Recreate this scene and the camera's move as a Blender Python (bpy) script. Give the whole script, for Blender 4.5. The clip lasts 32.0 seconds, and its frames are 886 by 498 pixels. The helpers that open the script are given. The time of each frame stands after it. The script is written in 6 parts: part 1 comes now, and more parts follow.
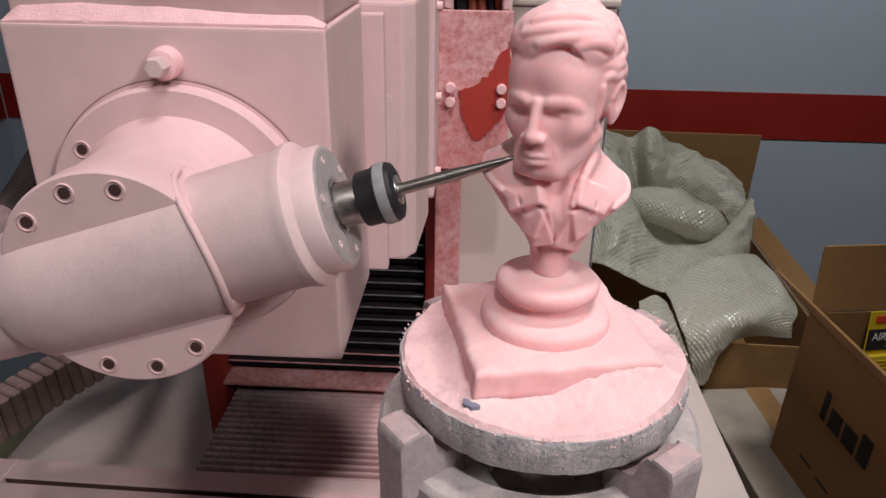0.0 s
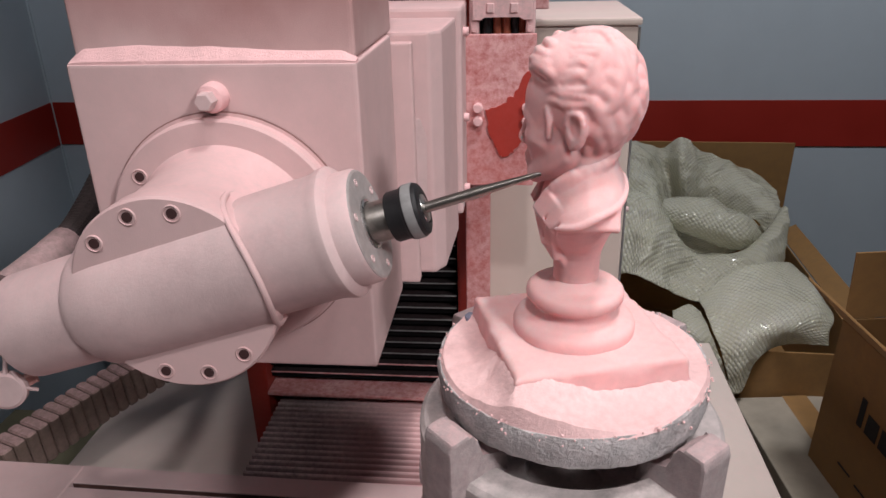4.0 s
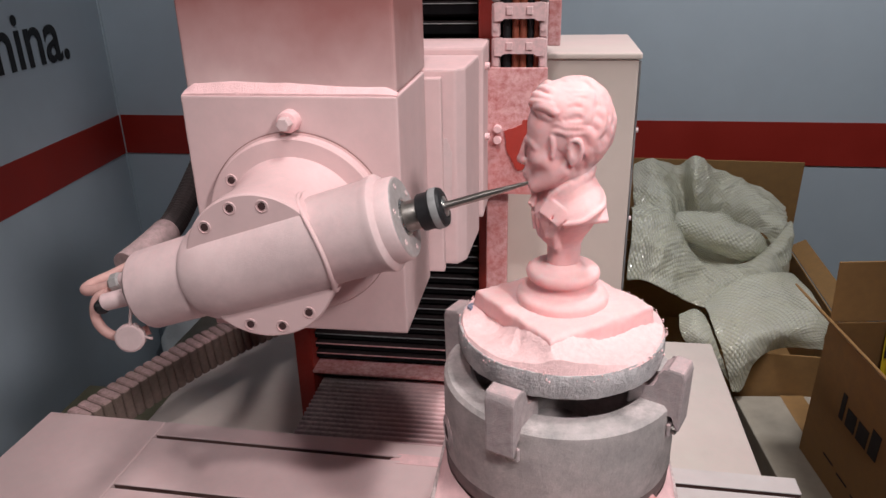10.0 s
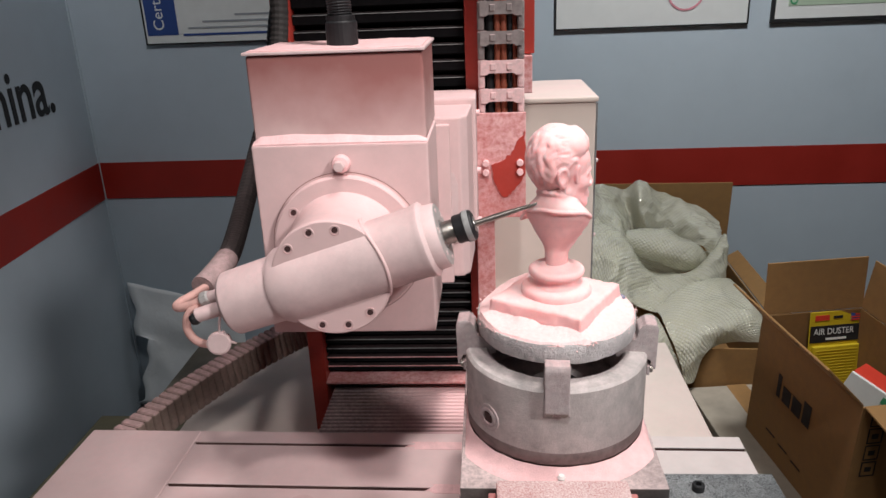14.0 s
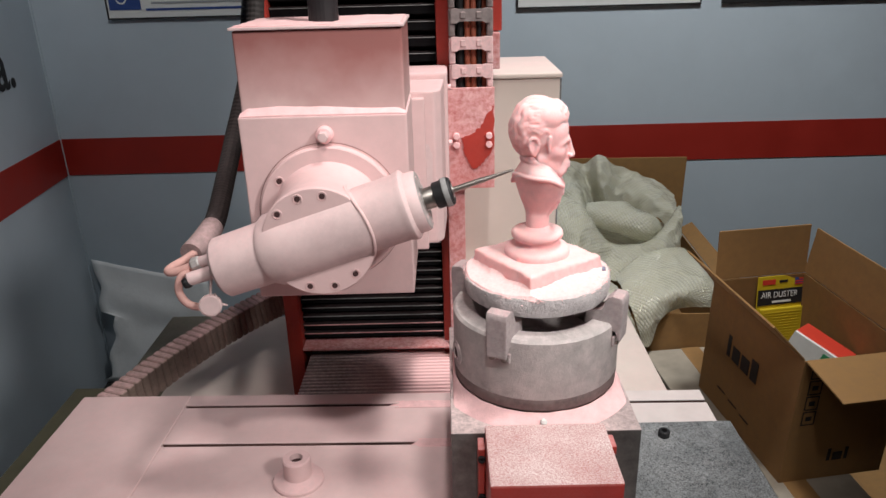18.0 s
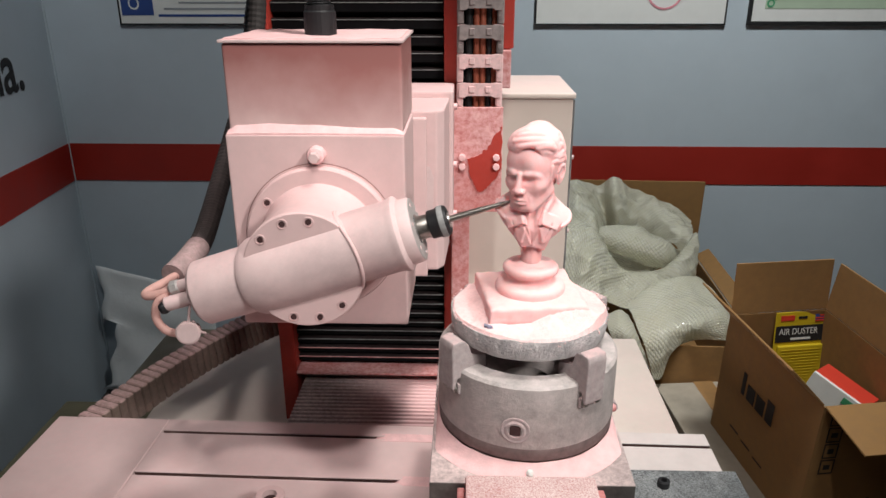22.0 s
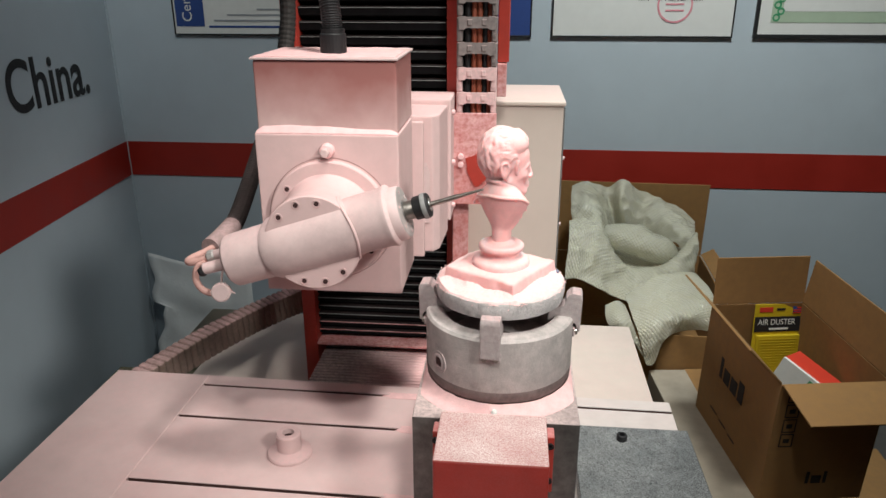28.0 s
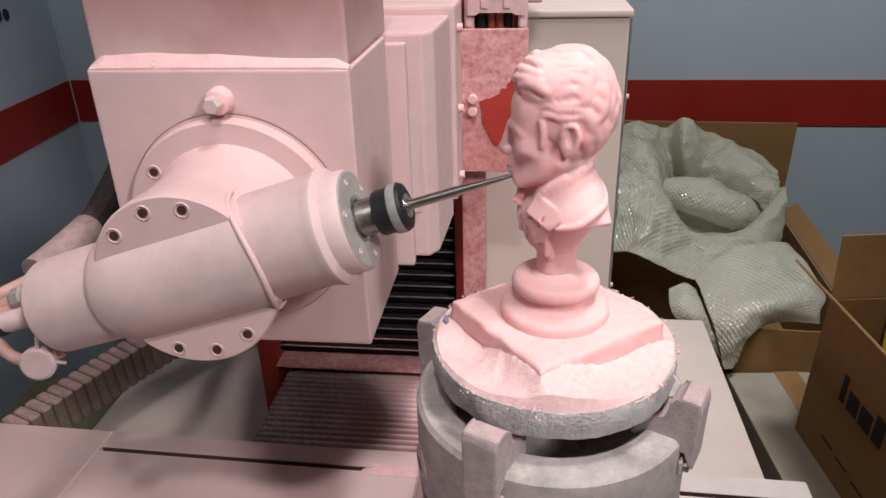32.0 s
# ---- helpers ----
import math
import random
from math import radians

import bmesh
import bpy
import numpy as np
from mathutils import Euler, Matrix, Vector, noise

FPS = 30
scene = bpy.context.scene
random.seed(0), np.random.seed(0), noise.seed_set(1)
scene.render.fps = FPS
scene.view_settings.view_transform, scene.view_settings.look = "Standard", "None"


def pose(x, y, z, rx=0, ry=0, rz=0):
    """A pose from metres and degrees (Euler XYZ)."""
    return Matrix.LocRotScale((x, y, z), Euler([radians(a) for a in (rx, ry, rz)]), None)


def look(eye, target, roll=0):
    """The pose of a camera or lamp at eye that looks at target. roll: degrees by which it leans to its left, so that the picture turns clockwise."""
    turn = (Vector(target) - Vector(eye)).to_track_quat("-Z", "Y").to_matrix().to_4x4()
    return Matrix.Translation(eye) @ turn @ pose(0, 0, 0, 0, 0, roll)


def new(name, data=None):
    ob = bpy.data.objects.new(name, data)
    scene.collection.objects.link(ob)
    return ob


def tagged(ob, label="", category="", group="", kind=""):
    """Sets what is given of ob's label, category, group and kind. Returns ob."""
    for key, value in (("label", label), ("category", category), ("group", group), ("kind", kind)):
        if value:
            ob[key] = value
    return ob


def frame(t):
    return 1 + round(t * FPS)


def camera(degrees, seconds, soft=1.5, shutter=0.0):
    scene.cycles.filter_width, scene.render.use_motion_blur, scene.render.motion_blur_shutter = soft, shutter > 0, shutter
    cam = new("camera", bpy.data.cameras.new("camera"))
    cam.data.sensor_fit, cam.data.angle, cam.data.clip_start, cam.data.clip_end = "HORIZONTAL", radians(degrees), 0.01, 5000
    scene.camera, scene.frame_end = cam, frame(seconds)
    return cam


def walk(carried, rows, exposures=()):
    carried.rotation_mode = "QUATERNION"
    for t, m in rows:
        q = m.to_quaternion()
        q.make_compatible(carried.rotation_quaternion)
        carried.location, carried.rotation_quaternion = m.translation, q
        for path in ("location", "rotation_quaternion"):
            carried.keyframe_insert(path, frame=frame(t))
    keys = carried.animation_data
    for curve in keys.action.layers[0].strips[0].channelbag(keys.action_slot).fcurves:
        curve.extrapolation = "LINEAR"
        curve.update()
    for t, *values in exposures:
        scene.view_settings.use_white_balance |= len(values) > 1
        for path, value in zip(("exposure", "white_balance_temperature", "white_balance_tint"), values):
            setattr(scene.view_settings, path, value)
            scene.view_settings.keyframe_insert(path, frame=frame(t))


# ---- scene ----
cam = camera(63.0, 32.0)
PATH = [
    (0, (0.013, 0.011, 1.385), (-0.072, 1.826, 0.549), 0.9),
    (0.5, (0.017, 0.009, 1.392), (-0.056, 1.822, 0.551), 0.5),
    (1, (0.022, 0.004, 1.399), (-0.058, 1.822, 0.57), 0.0),
    (1.5, (0.022, -0.006, 1.398), (-0.077, 1.816, 0.578), -0.4),
    (2, (0.027, -0.011, 1.403), (-0.092, 1.813, 0.59), -0.6),
    (2.5, (0.028, -0.012, 1.399), (-0.104, 1.811, 0.586), -0.8),
    (3, (0.026, -0.012, 1.398), (-0.122, 1.814, 0.597), -0.8),
    (3.5, (0.024, -0.016, 1.399), (-0.156, 1.806, 0.595), -1.4),
    (5.5, (0.029, -0.05, 1.41), (-0.183, 1.789, 0.651), -1.3),
    (6, (0.035, -0.061, 1.42), (-0.204, 1.78, 0.677), -1.6),
    (6.5, (0.034, -0.066, 1.427), (-0.237, 1.77, 0.683), -1.5),
    (7, (0.041, -0.074, 1.434), (-0.238, 1.765, 0.7), -1.5),
    (7.5, (0.044, -0.087, 1.438), (-0.231, 1.758, 0.717), -1.7),
    (8, (0.044, -0.099, 1.445), (-0.239, 1.745, 0.724), -1.8),
    (8.5, (0.048, -0.111, 1.441), (-0.222, 1.735, 0.721), -1.8),
    (9, (0.062, -0.134, 1.438), (-0.212, 1.715, 0.727), -1.6),
    (9.5, (0.071, -0.159, 1.44), (-0.264, 1.666, 0.694), -1.5),
    (10, (0.057, -0.177, 1.444), (-0.23, 1.649, 0.679), -1.3),
    (10.5, (0.042, -0.211, 1.457), (-0.195, 1.623, 0.694), -1.4),
    (11, (0.029, -0.241, 1.457), (-0.173, 1.597, 0.695), -1.5),
    (11.5, (0.026, -0.274, 1.474), (-0.133, 1.579, 0.74), -1.9),
    (12, (0.019, -0.306, 1.484), (-0.125, 1.553, 0.76), -2.3),
    (12.5, (0.007, -0.332, 1.485), (-0.122, 1.535, 0.778), -2.2),
    (13, (-0.008, -0.347, 1.49), (-0.157, 1.52, 0.788), -2.6),
    (13.5, (-0.008, -0.354, 1.494), (-0.136, 1.52, 0.806), -2.5),
    (14, (-0.015, -0.371, 1.493), (-0.145, 1.504, 0.811), -2.3),
    (14.5, (-0.01, -0.388, 1.487), (-0.082, 1.482, 0.781), -2.3),
    (15, (-0.013, -0.402, 1.493), (-0.067, 1.462, 0.769), -2.0),
    (15.5, (-0.016, -0.413, 1.497), (-0.076, 1.449, 0.769), -1.8),
    (17.5, (-0.034, -0.437, 1.499), (-0.082, 1.433, 0.792), -2.3),
    (18, (-0.038, -0.434, 1.498), (-0.055, 1.424, 0.758), -1.6),
    (18.5, (-0.042, -0.435, 1.496), (-0.031, 1.418, 0.745), -1.4),
    (19, (-0.04, -0.419, 1.496), (-0.029, 1.431, 0.737), -0.9),
    (19.5, (-0.014, -0.386, 1.503), (-0.021, 1.467, 0.751), -0.8),
    (20, (-0.004, -0.352, 1.485), (-0.085, 1.49, 0.709), -0.1),
    (20.5, (-0.002, -0.331, 1.484), (-0.081, 1.507, 0.699), -0.4),
    (21, (-0.004, -0.326, 1.489), (-0.082, 1.517, 0.716), -0.5),
    (21.5, (-0.009, -0.339, 1.494), (-0.084, 1.511, 0.738), 0.1),
    (22, (-0.014, -0.369, 1.499), (-0.074, 1.5, 0.788), -0.1),
    (22.5, (-0.025, -0.42, 1.507), (-0.023, 1.449, 0.795), -0.6),
    (23, (-0.02, -0.449, 1.523), (-0.042, 1.418, 0.809), -0.8),
    (23.5, (0.029, -0.476, 1.526), (-0.052, 1.383, 0.792), 0.9),
    (24, (0.06, -0.523, 1.534), (-0.088, 1.338, 0.816), 0.3),
    (24.5, (0.066, -0.55, 1.536), (-0.139, 1.313, 0.838), 0.0),
    (25, (0.072, -0.561, 1.532), (-0.127, 1.311, 0.855), 0.2),
    (25.5, (0.082, -0.565, 1.534), (-0.104, 1.307, 0.856), -0.4),
    (27.5, (0.095, -0.575, 1.532), (-0.115, 1.295, 0.855), -0.2),
    (28, (0.078, -0.552, 1.534), (-0.101, 1.312, 0.834), -0.1),
    (28.5, (0.035, -0.51, 1.533), (-0.066, 1.353, 0.811), -0.2),
    (29, (-0.02, -0.483, 1.529), (-0.035, 1.38, 0.802), 0.1),
    (29.5, (-0.025, -0.467, 1.519), (-0.002, 1.385, 0.765), -0.0),
    (30, (-0.009, -0.388, 1.51), (-0.081, 1.448, 0.72), 0.4),
    (30.5, (0.021, -0.273, 1.492), (-0.109, 1.545, 0.669), 0.1),
    (31, (0.042, -0.17, 1.467), (-0.107, 1.639, 0.626), -0.4),
    (31.5, (0.052, -0.095, 1.449), (-0.129, 1.697, 0.58), -0.1),
    (32, (0.053, -0.062, 1.435), (-0.178, 1.723, 0.563), -1.7),
]
walk(cam, [(t, look(eye, target, roll)) for t, eye, target, roll in PATH], [(0, -0.68, 6550, 15), (3, -0.68, 6550, 14), (7, -0.61, 6550, 14), (9, -0.53, 6550, 14), (11, -0.37, 6550, 12), (14, -0.18, 6600, 10), (21, -0.14, 6700, 9), (23.5, -0.10, 6700, 4), (28, -0.08, 6700, 3), (30, -0.08, 6650, 4), (30.8, -0.26, 6650, 7), (32, -0.44, 6600, 11)])

# ---- world and lights ----
world = bpy.data.worlds.new("hall")
scene.world = world
world.use_nodes = True
world.node_tree.nodes["Background"].inputs[0].default_value = (0.86, 0.93, 1.0, 1)
world.node_tree.nodes["Background"].inputs[1].default_value = 0.03


def lamp(name, eye, target, degrees, blend, watts, colour, radius=0.06):
    data = bpy.data.lights.new(name, "SPOT")
    data.spot_size, data.spot_blend, data.energy, data.color, data.shadow_soft_size = radians(degrees), blend, watts, colour, radius
    ob = new(name, data)
    ob.matrix_world = look(eye, target)
    return tagged(ob, "unseen spot lamp over the exhibition booth", "lamp", kind="structure")


lamp("unseen_spot", (0.07, -0.75, 2.98), (0.02, 0.50, 1.02), 34, 1.0, 110, (1.0, 0.955, 0.945), 0.06)
lamp("unseen_spot", (-1.00, -0.90, 3.00), (0.0, 0.72, 0.98), 32, 1.0, 30, (1.0, 0.96, 0.95), 0.30)
lamp("unseen_spot", (1.87, -1.43, 3.00), (-0.12, 0.62, 1.18), 25, 0.9, 325, (1.0, 0.965, 0.955), 0.20)
lamp("unseen_spot", (0.42, 0.24, 3.20), (-0.02, 0.55, 0.85), 58, 1.0, 122, (1.0, 0.97, 0.95), 0.14)
# added to brighten the north wall and the cartons; no such source is known
lamp("unseen_spot", (0.56, 0.80, 3.10), (0.66, 1.90, 0.80), 84, 1.0, 190, (0.96, 0.985, 1.0), 0.15)
# added to brighten the upper west wall; no such source is known
lamp("unseen_spot", (-0.45, 0.55, 3.10), (-1.24, 1.84, 2.00), 60, 1.0, 74, (0.97, 0.985, 1.0), 0.15)

# ---- materials ----
DUST = (0.82, 0.515, 0.52)
FOAM = (0.93, 0.51, 0.51)


def ramp(nt, source, a, b, ca=(0, 0, 0, 1), cb=(1, 1, 1, 1)):
    r = nt.nodes.new("ShaderNodeValToRGB")
    e = r.color_ramp.elements
    e[0].position, e[1].position = a, b
    e[0].color, e[1].color = ca, cb
    nt.links.new(source, r.inputs[0])
    return r.outputs[0]


def mix(nt, fac, a, b, blend="MIX"):
    m = nt.nodes.new("ShaderNodeMix")
    m.data_type, m.blend_type = "RGBA", blend
    for slot, v in ((0, fac), (6, a), (7, b)):
        if isinstance(v, bpy.types.NodeSocket):
            nt.links.new(v, m.inputs[slot])
        elif slot == 0:
            m.inputs[0].default_value = v
        else:
            m.inputs[slot].default_value = (*v[:3], 1)
    return m.outputs[2]


def material(name, colour, rough=0.6, metal=0.0, grain=0.06, scale=60.0, bump=0.15, bump_scale=300.0, dust=0.0, dust_side=0.0, dust_colour=DUST, stain=0.0, stain_colour=(0.1, 0.1, 0.1), stain_scale=12.0, bump_dist=0.001, speck=(140, 0.3, 0.62)):
    """A procedural surface: base colour with grain at two scales, fine relief, stains, and powder that settles most on what faces up."""
    m = bpy.data.materials.new(name)
    m.use_nodes = True
    nt = m.node_tree
    bsdf = nt.nodes["Principled BSDF"]
    coord = nt.nodes.new("ShaderNodeTexCoord").outputs["Object"]

    def noise_tex(sc, detail=4.0, rough_=0.6):
        n = nt.nodes.new("ShaderNodeTexNoise")
        n.inputs["Scale"].default_value, n.inputs["Detail"].default_value, n.inputs["Roughness"].default_value = sc, detail, rough_
        nt.links.new(coord, n.inputs["Vector"])
        return n.outputs[0]

    small, large = noise_tex(scale), noise_tex(scale / 9)
    dark = tuple(c * (1 - 2.5 * grain) for c in colour)
    light = tuple(min(1, c * (1 + 1.5 * grain)) for c in colour)
    col = mix(nt, ramp(nt, small, 0.3, 0.7), dark, light)
    col = mix(nt, ramp(nt, large, 0.35, 0.7, (0, 0, 0, 1), (0.6, 0.6, 0.6, 1)), col, tuple(c * (1 - 1.6 * grain) for c in colour))
    if stain:
        col = mix(nt, ramp(nt, noise_tex(stain_scale, 6.0, 0.7), 0.62 - 0.2 * stain, 0.7, (0, 0, 0, 1), (stain, stain, stain, 1)), col, stain_colour)
    rough_out = None
    if dust or dust_side:
        geo = nt.nodes.new("ShaderNodeNewGeometry")
        sep = nt.nodes.new("ShaderNodeSeparateXYZ")
        nt.links.new(geo.outputs["Normal"], sep.inputs[0])
        up = ramp(nt, sep.outputs[2], 0.2, 0.85)
        amount = mix(nt, up, (dust_side,) * 3, (dust,) * 3)
        flecks = ramp(nt, noise_tex(speck[0], 5.0, 0.75), speck[1], speck[2])
        cover = mix(nt, 0.55 if speck[0] == 140 else 1.0, amount, flecks, "MULTIPLY")
        cover = mix(nt, ramp(nt, noise_tex(9, 3.0), 0.3, 0.65, (0.55, 0.55, 0.55, 1)), (0, 0, 0), cover)
        tone = mix(nt, ramp(nt, noise_tex(26, 4.0), 0.35, 0.7), tuple(c * 0.9 for c in dust_colour), dust_colour)
        col = mix(nt, cover, col, tone)
        rough_out = mix(nt, cover, (rough,) * 3, (0.95,) * 3)
        if metal:
            nt.links.new(mix(nt, cover, (metal,) * 3, (0, 0, 0)), bsdf.inputs["Metallic"])
    elif metal:
        bsdf.inputs["Metallic"].default_value = metal
    nt.links.new(col, bsdf.inputs["Base Color"])
    if rough_out:
        nt.links.new(rough_out, bsdf.inputs["Roughness"])
    else:
        nt.links.new(ramp(nt, small, 0.2, 0.8, (rough * 0.85,) * 3 + (1,), (min(1, rough * 1.15),) * 3 + (1,)), bsdf.inputs["Roughness"])
    if bump:
        b = nt.nodes.new("ShaderNodeBump")
        b.inputs["Strength"].default_value, b.inputs["Distance"].default_value = bump, bump_dist
        nt.links.new(noise_tex(bump_scale, 5.0, 0.65), b.inputs["Height"])
        nt.links.new(b.outputs[0], bsdf.inputs["Normal"])
    return m


M_WALL = material("panel_wall", (0.49, 0.565, 0.63), 0.45, grain=0.02, scale=8, bump=0.05, bump_scale=60)
M_BAND = material("red_band", (0.34, 0.022, 0.014), 0.5, grain=0.05, scale=10, bump=0.04)
M_UNSEEN_WALL = material("unseen_wall_dark", (0.07, 0.072, 0.078), 0.9, grain=0.1, scale=6, bump=0.1)
M_FLOOR = material("hall_floor", (0.09, 0.085, 0.08), 0.8, grain=0.15, scale=30)
M_CEIL = material("hall_ceiling", (0.06, 0.06, 0.065), 0.9, grain=0.1)
M_PAINT = material("powdered_paint", (0.60, 0.445, 0.44), 0.8, grain=0.03, scale=40, bump=0.25, bump_scale=700, dust=0.9, dust_side=0.30, bump_dist=0.0006)
M_HOUSING = material("thinly_powdered_paint", (0.60, 0.44, 0.43), 0.8, grain=0.03, scale=40, bump=0.25, bump_scale=900, dust=0.9, dust_side=0.28, bump_dist=0.0008)


def thin_powder(m):
    """Red-brown undercoat that shows where the powder is thin, in a ragged field under the lid."""
    nt = m.node_tree
    bsdf = nt.nodes["Principled BSDF"]
    old = bsdf.inputs["Base Color"].links[0].from_socket
    coord = nt.nodes.new("ShaderNodeTexCoord").outputs["Object"]
    sep = nt.nodes.new("ShaderNodeSeparateXYZ")
    nt.links.new(coord, sep.inputs[0])
    n = nt.nodes.new("ShaderNodeTexNoise")
    n.inputs["Scale"].default_value, n.inputs["Detail"].default_value = 11.0, 6.0
    nt.links.new(coord, n.inputs["Vector"])
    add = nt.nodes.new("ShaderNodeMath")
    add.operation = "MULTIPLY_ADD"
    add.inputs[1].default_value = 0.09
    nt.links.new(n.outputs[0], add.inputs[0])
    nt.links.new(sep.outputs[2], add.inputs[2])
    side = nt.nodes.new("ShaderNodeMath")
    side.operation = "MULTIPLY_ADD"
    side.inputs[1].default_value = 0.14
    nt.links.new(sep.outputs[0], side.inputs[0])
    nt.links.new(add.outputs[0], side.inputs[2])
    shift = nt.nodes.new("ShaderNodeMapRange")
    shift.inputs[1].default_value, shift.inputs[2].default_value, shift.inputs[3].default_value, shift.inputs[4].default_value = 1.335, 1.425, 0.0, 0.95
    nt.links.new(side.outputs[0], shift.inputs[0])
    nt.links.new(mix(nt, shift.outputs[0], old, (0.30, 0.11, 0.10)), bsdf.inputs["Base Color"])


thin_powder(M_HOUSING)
M_PAINT_WORN = material("worn_powdered_paint", (0.60, 0.485, 0.48), 0.55, grain=0.04, scale=30, bump=0.2, bump_scale=500, dust=0.65, dust_side=0.25, stain=0.8, stain_colour=(0.40, 0.31, 0.315), stain_scale=11)


def lit_powder_field(m, x0, x1):
    """Powder pink laid thicker from x0 on to x1, which also paints in the lit side."""
    nt = m.node_tree
    bsdf = nt.nodes["Principled BSDF"]
    old = bsdf.inputs["Base Color"].links[0].from_socket
    coord = nt.nodes.new("ShaderNodeTexCoord").outputs["Object"]
    n = nt.nodes.new("ShaderNodeTexNoise")
    n.inputs["Scale"].default_value, n.inputs["Detail"].default_value = 30.0, 5.0
    nt.links.new(coord, n.inputs["Vector"])
    sep = nt.nodes.new("ShaderNodeSeparateXYZ")
    nt.links.new(coord, sep.inputs[0])
    add = nt.nodes.new("ShaderNodeMath")
    add.operation = "MULTIPLY_ADD"
    add.inputs[1].default_value = 0.05
    nt.links.new(n.outputs[0], add.inputs[0])
    nt.links.new(sep.outputs[0], add.inputs[2])
    field = nt.nodes.new("ShaderNodeMapRange")
    field.inputs[1].default_value, field.inputs[2].default_value, field.inputs[3].default_value, field.inputs[4].default_value = x0 + 0.025, x1 + 0.025, 0.0, 0.85
    nt.links.new(add.outputs[0], field.inputs[0])
    nt.links.new(mix(nt, field.outputs[0], old, DUST), bsdf.inputs["Base Color"])


M_SEAM = material("dusty_seam", (0.30, 0.17, 0.16), 0.9, grain=0.1)
M_PINK = material("pink_powder", DUST, 0.95, grain=0.05, scale=80, bump=0.5, bump_scale=500, bump_dist=0.0015)
M_FOAM = material("pink_foam", FOAM, 0.9, grain=0.035, scale=120, bump=0.3, bump_scale=900, bump_dist=0.0006, dust=0.75, dust_side=0.12, dust_colour=(0.93, 0.67, 0.66))
for soft in (M_FOAM,):
    soft.node_tree.nodes["Principled BSDF"].inputs["Subsurface Weight"].default_value = 0.35
    soft.node_tree.nodes["Principled BSDF"].inputs["Subsurface Radius"].default_value = (1.0, 0.35, 0.3)
    soft.node_tree.nodes["Principled BSDF"].inputs["Subsurface Scale"].default_value = 0.006
M_FOAM_DUST = material("rough_foam_chips", (0.94, 0.625, 0.62), 0.95, grain=0.06, scale=200, bump=0.5, bump_scale=420, bump_dist=0.002)
M_PLASTER = material("grey_plaster", (0.50, 0.48, 0.485), 0.9, grain=0.08, scale=50, bump=0.9, bump_scale=260, bump_dist=0.003, dust=0.7, dust_side=0.55, dust_colour=(0.78, 0.71, 0.71), stain=0.7, stain_colour=(0.12, 0.12, 0.125), stain_scale=8, speck=(90, 0.36, 0.64))
M_CAST = material("cast_iron", (0.40, 0.375, 0.365), 0.6, metal=0.3, grain=0.10, scale=22, bump=0.6, bump_scale=300, bump_dist=0.0015, dust=0.95, dust_side=0.62, dust_colour=(0.76, 0.655, 0.65), stain=0.7, stain_colour=(0.20, 0.18, 0.165), stain_scale=9, speck=(48, 0.30, 0.72))
M_JAW = material("dusty_jaw_steel", (0.38, 0.37, 0.37), 0.7, metal=0.2, grain=0.12, scale=130, bump=0.6, bump_scale=420, bump_dist=0.0015, dust=0.7, dust_side=0.3)
M_DARK = material("dark_rubber", (0.018, 0.018, 0.02), 0.5, grain=0.15, scale=60, bump=0.2)
M_DARK.node_tree.nodes["Principled BSDF"].inputs["Specular IOR Level"].default_value = 0.3
M_BLACK = material("black_bellows", (0.008, 0.008, 0.009), 0.85, grain=0.15, scale=50, bump=0.2, dust=0.05, dust_side=0.0)
M_BLACK.node_tree.nodes["Principled BSDF"].inputs["Specular IOR Level"].default_value = 0.08
M_BELLOW_DUSTY = material("dusty_bellows", (0.035, 0.028, 0.027), 0.5, grain=0.15, scale=50, bump=0.3, dust=1.0, dust_side=0.6, dust_colour=(0.80, 0.62, 0.61))
# pink rises past the head's shadow edge: light on the folds painted as powder
lit_powder_field(M_BELLOW_DUSTY, -0.26, -0.10)
M_RED = material("red_machine_paint", (0.40, 0.03, 0.017), 0.4, grain=0.06, scale=30, bump=0.1, dust=0.6, dust_side=0.05)
M_RED_DUSTY = material("dusty_red_paint", (0.40, 0.04, 0.025), 0.45, grain=0.06, scale=30, bump=0.3, dust=0.95, dust_side=0.85, speck=(110, 0.18, 0.60))
M_RED_SPECK = material("speckled_red_paint", (0.34, 0.018, 0.011), 0.45, grain=0.06, scale=30, bump=0.25, dust=0.9, dust_side=0.04, dust_colour=(0.86, 0.79, 0.78), speck=(520, 0.24, 0.62))
M_STEEL = material("bright_steel", (0.55, 0.55, 0.55), 0.28, metal=1.0, grain=0.06, scale=120, bump=0.1)
M_CAPMETAL = material("dusty_aluminium", (0.46, 0.47, 0.46), 0.5, metal=0.5, grain=0.1, scale=120, bump=0.2, dust=0.3, dust_side=0.2)
M_TABLE_BARE = material("wiped_table_steel", (0.60, 0.57, 0.55), 0.45, grain=0.06, scale=20, bump=0.15, dust=0.25)
# dark brown puts the shade inside the table slots into the steel's colour
M_DARK_STEEL = material("shaded_dark_steel", (0.17, 0.09, 0.08), 0.6, metal=0.4, grain=0.15, scale=60)
M_FOOT = material("dark_foot_ring", (0.13, 0.11, 0.105), 0.6, metal=0.3, grain=0.2, scale=60, dust=0.4, dust_side=0.15)
M_SHAFT = material("worn_steel", (0.30, 0.28, 0.26), 0.34, metal=0.9, grain=0.12, scale=160, bump=0.1)
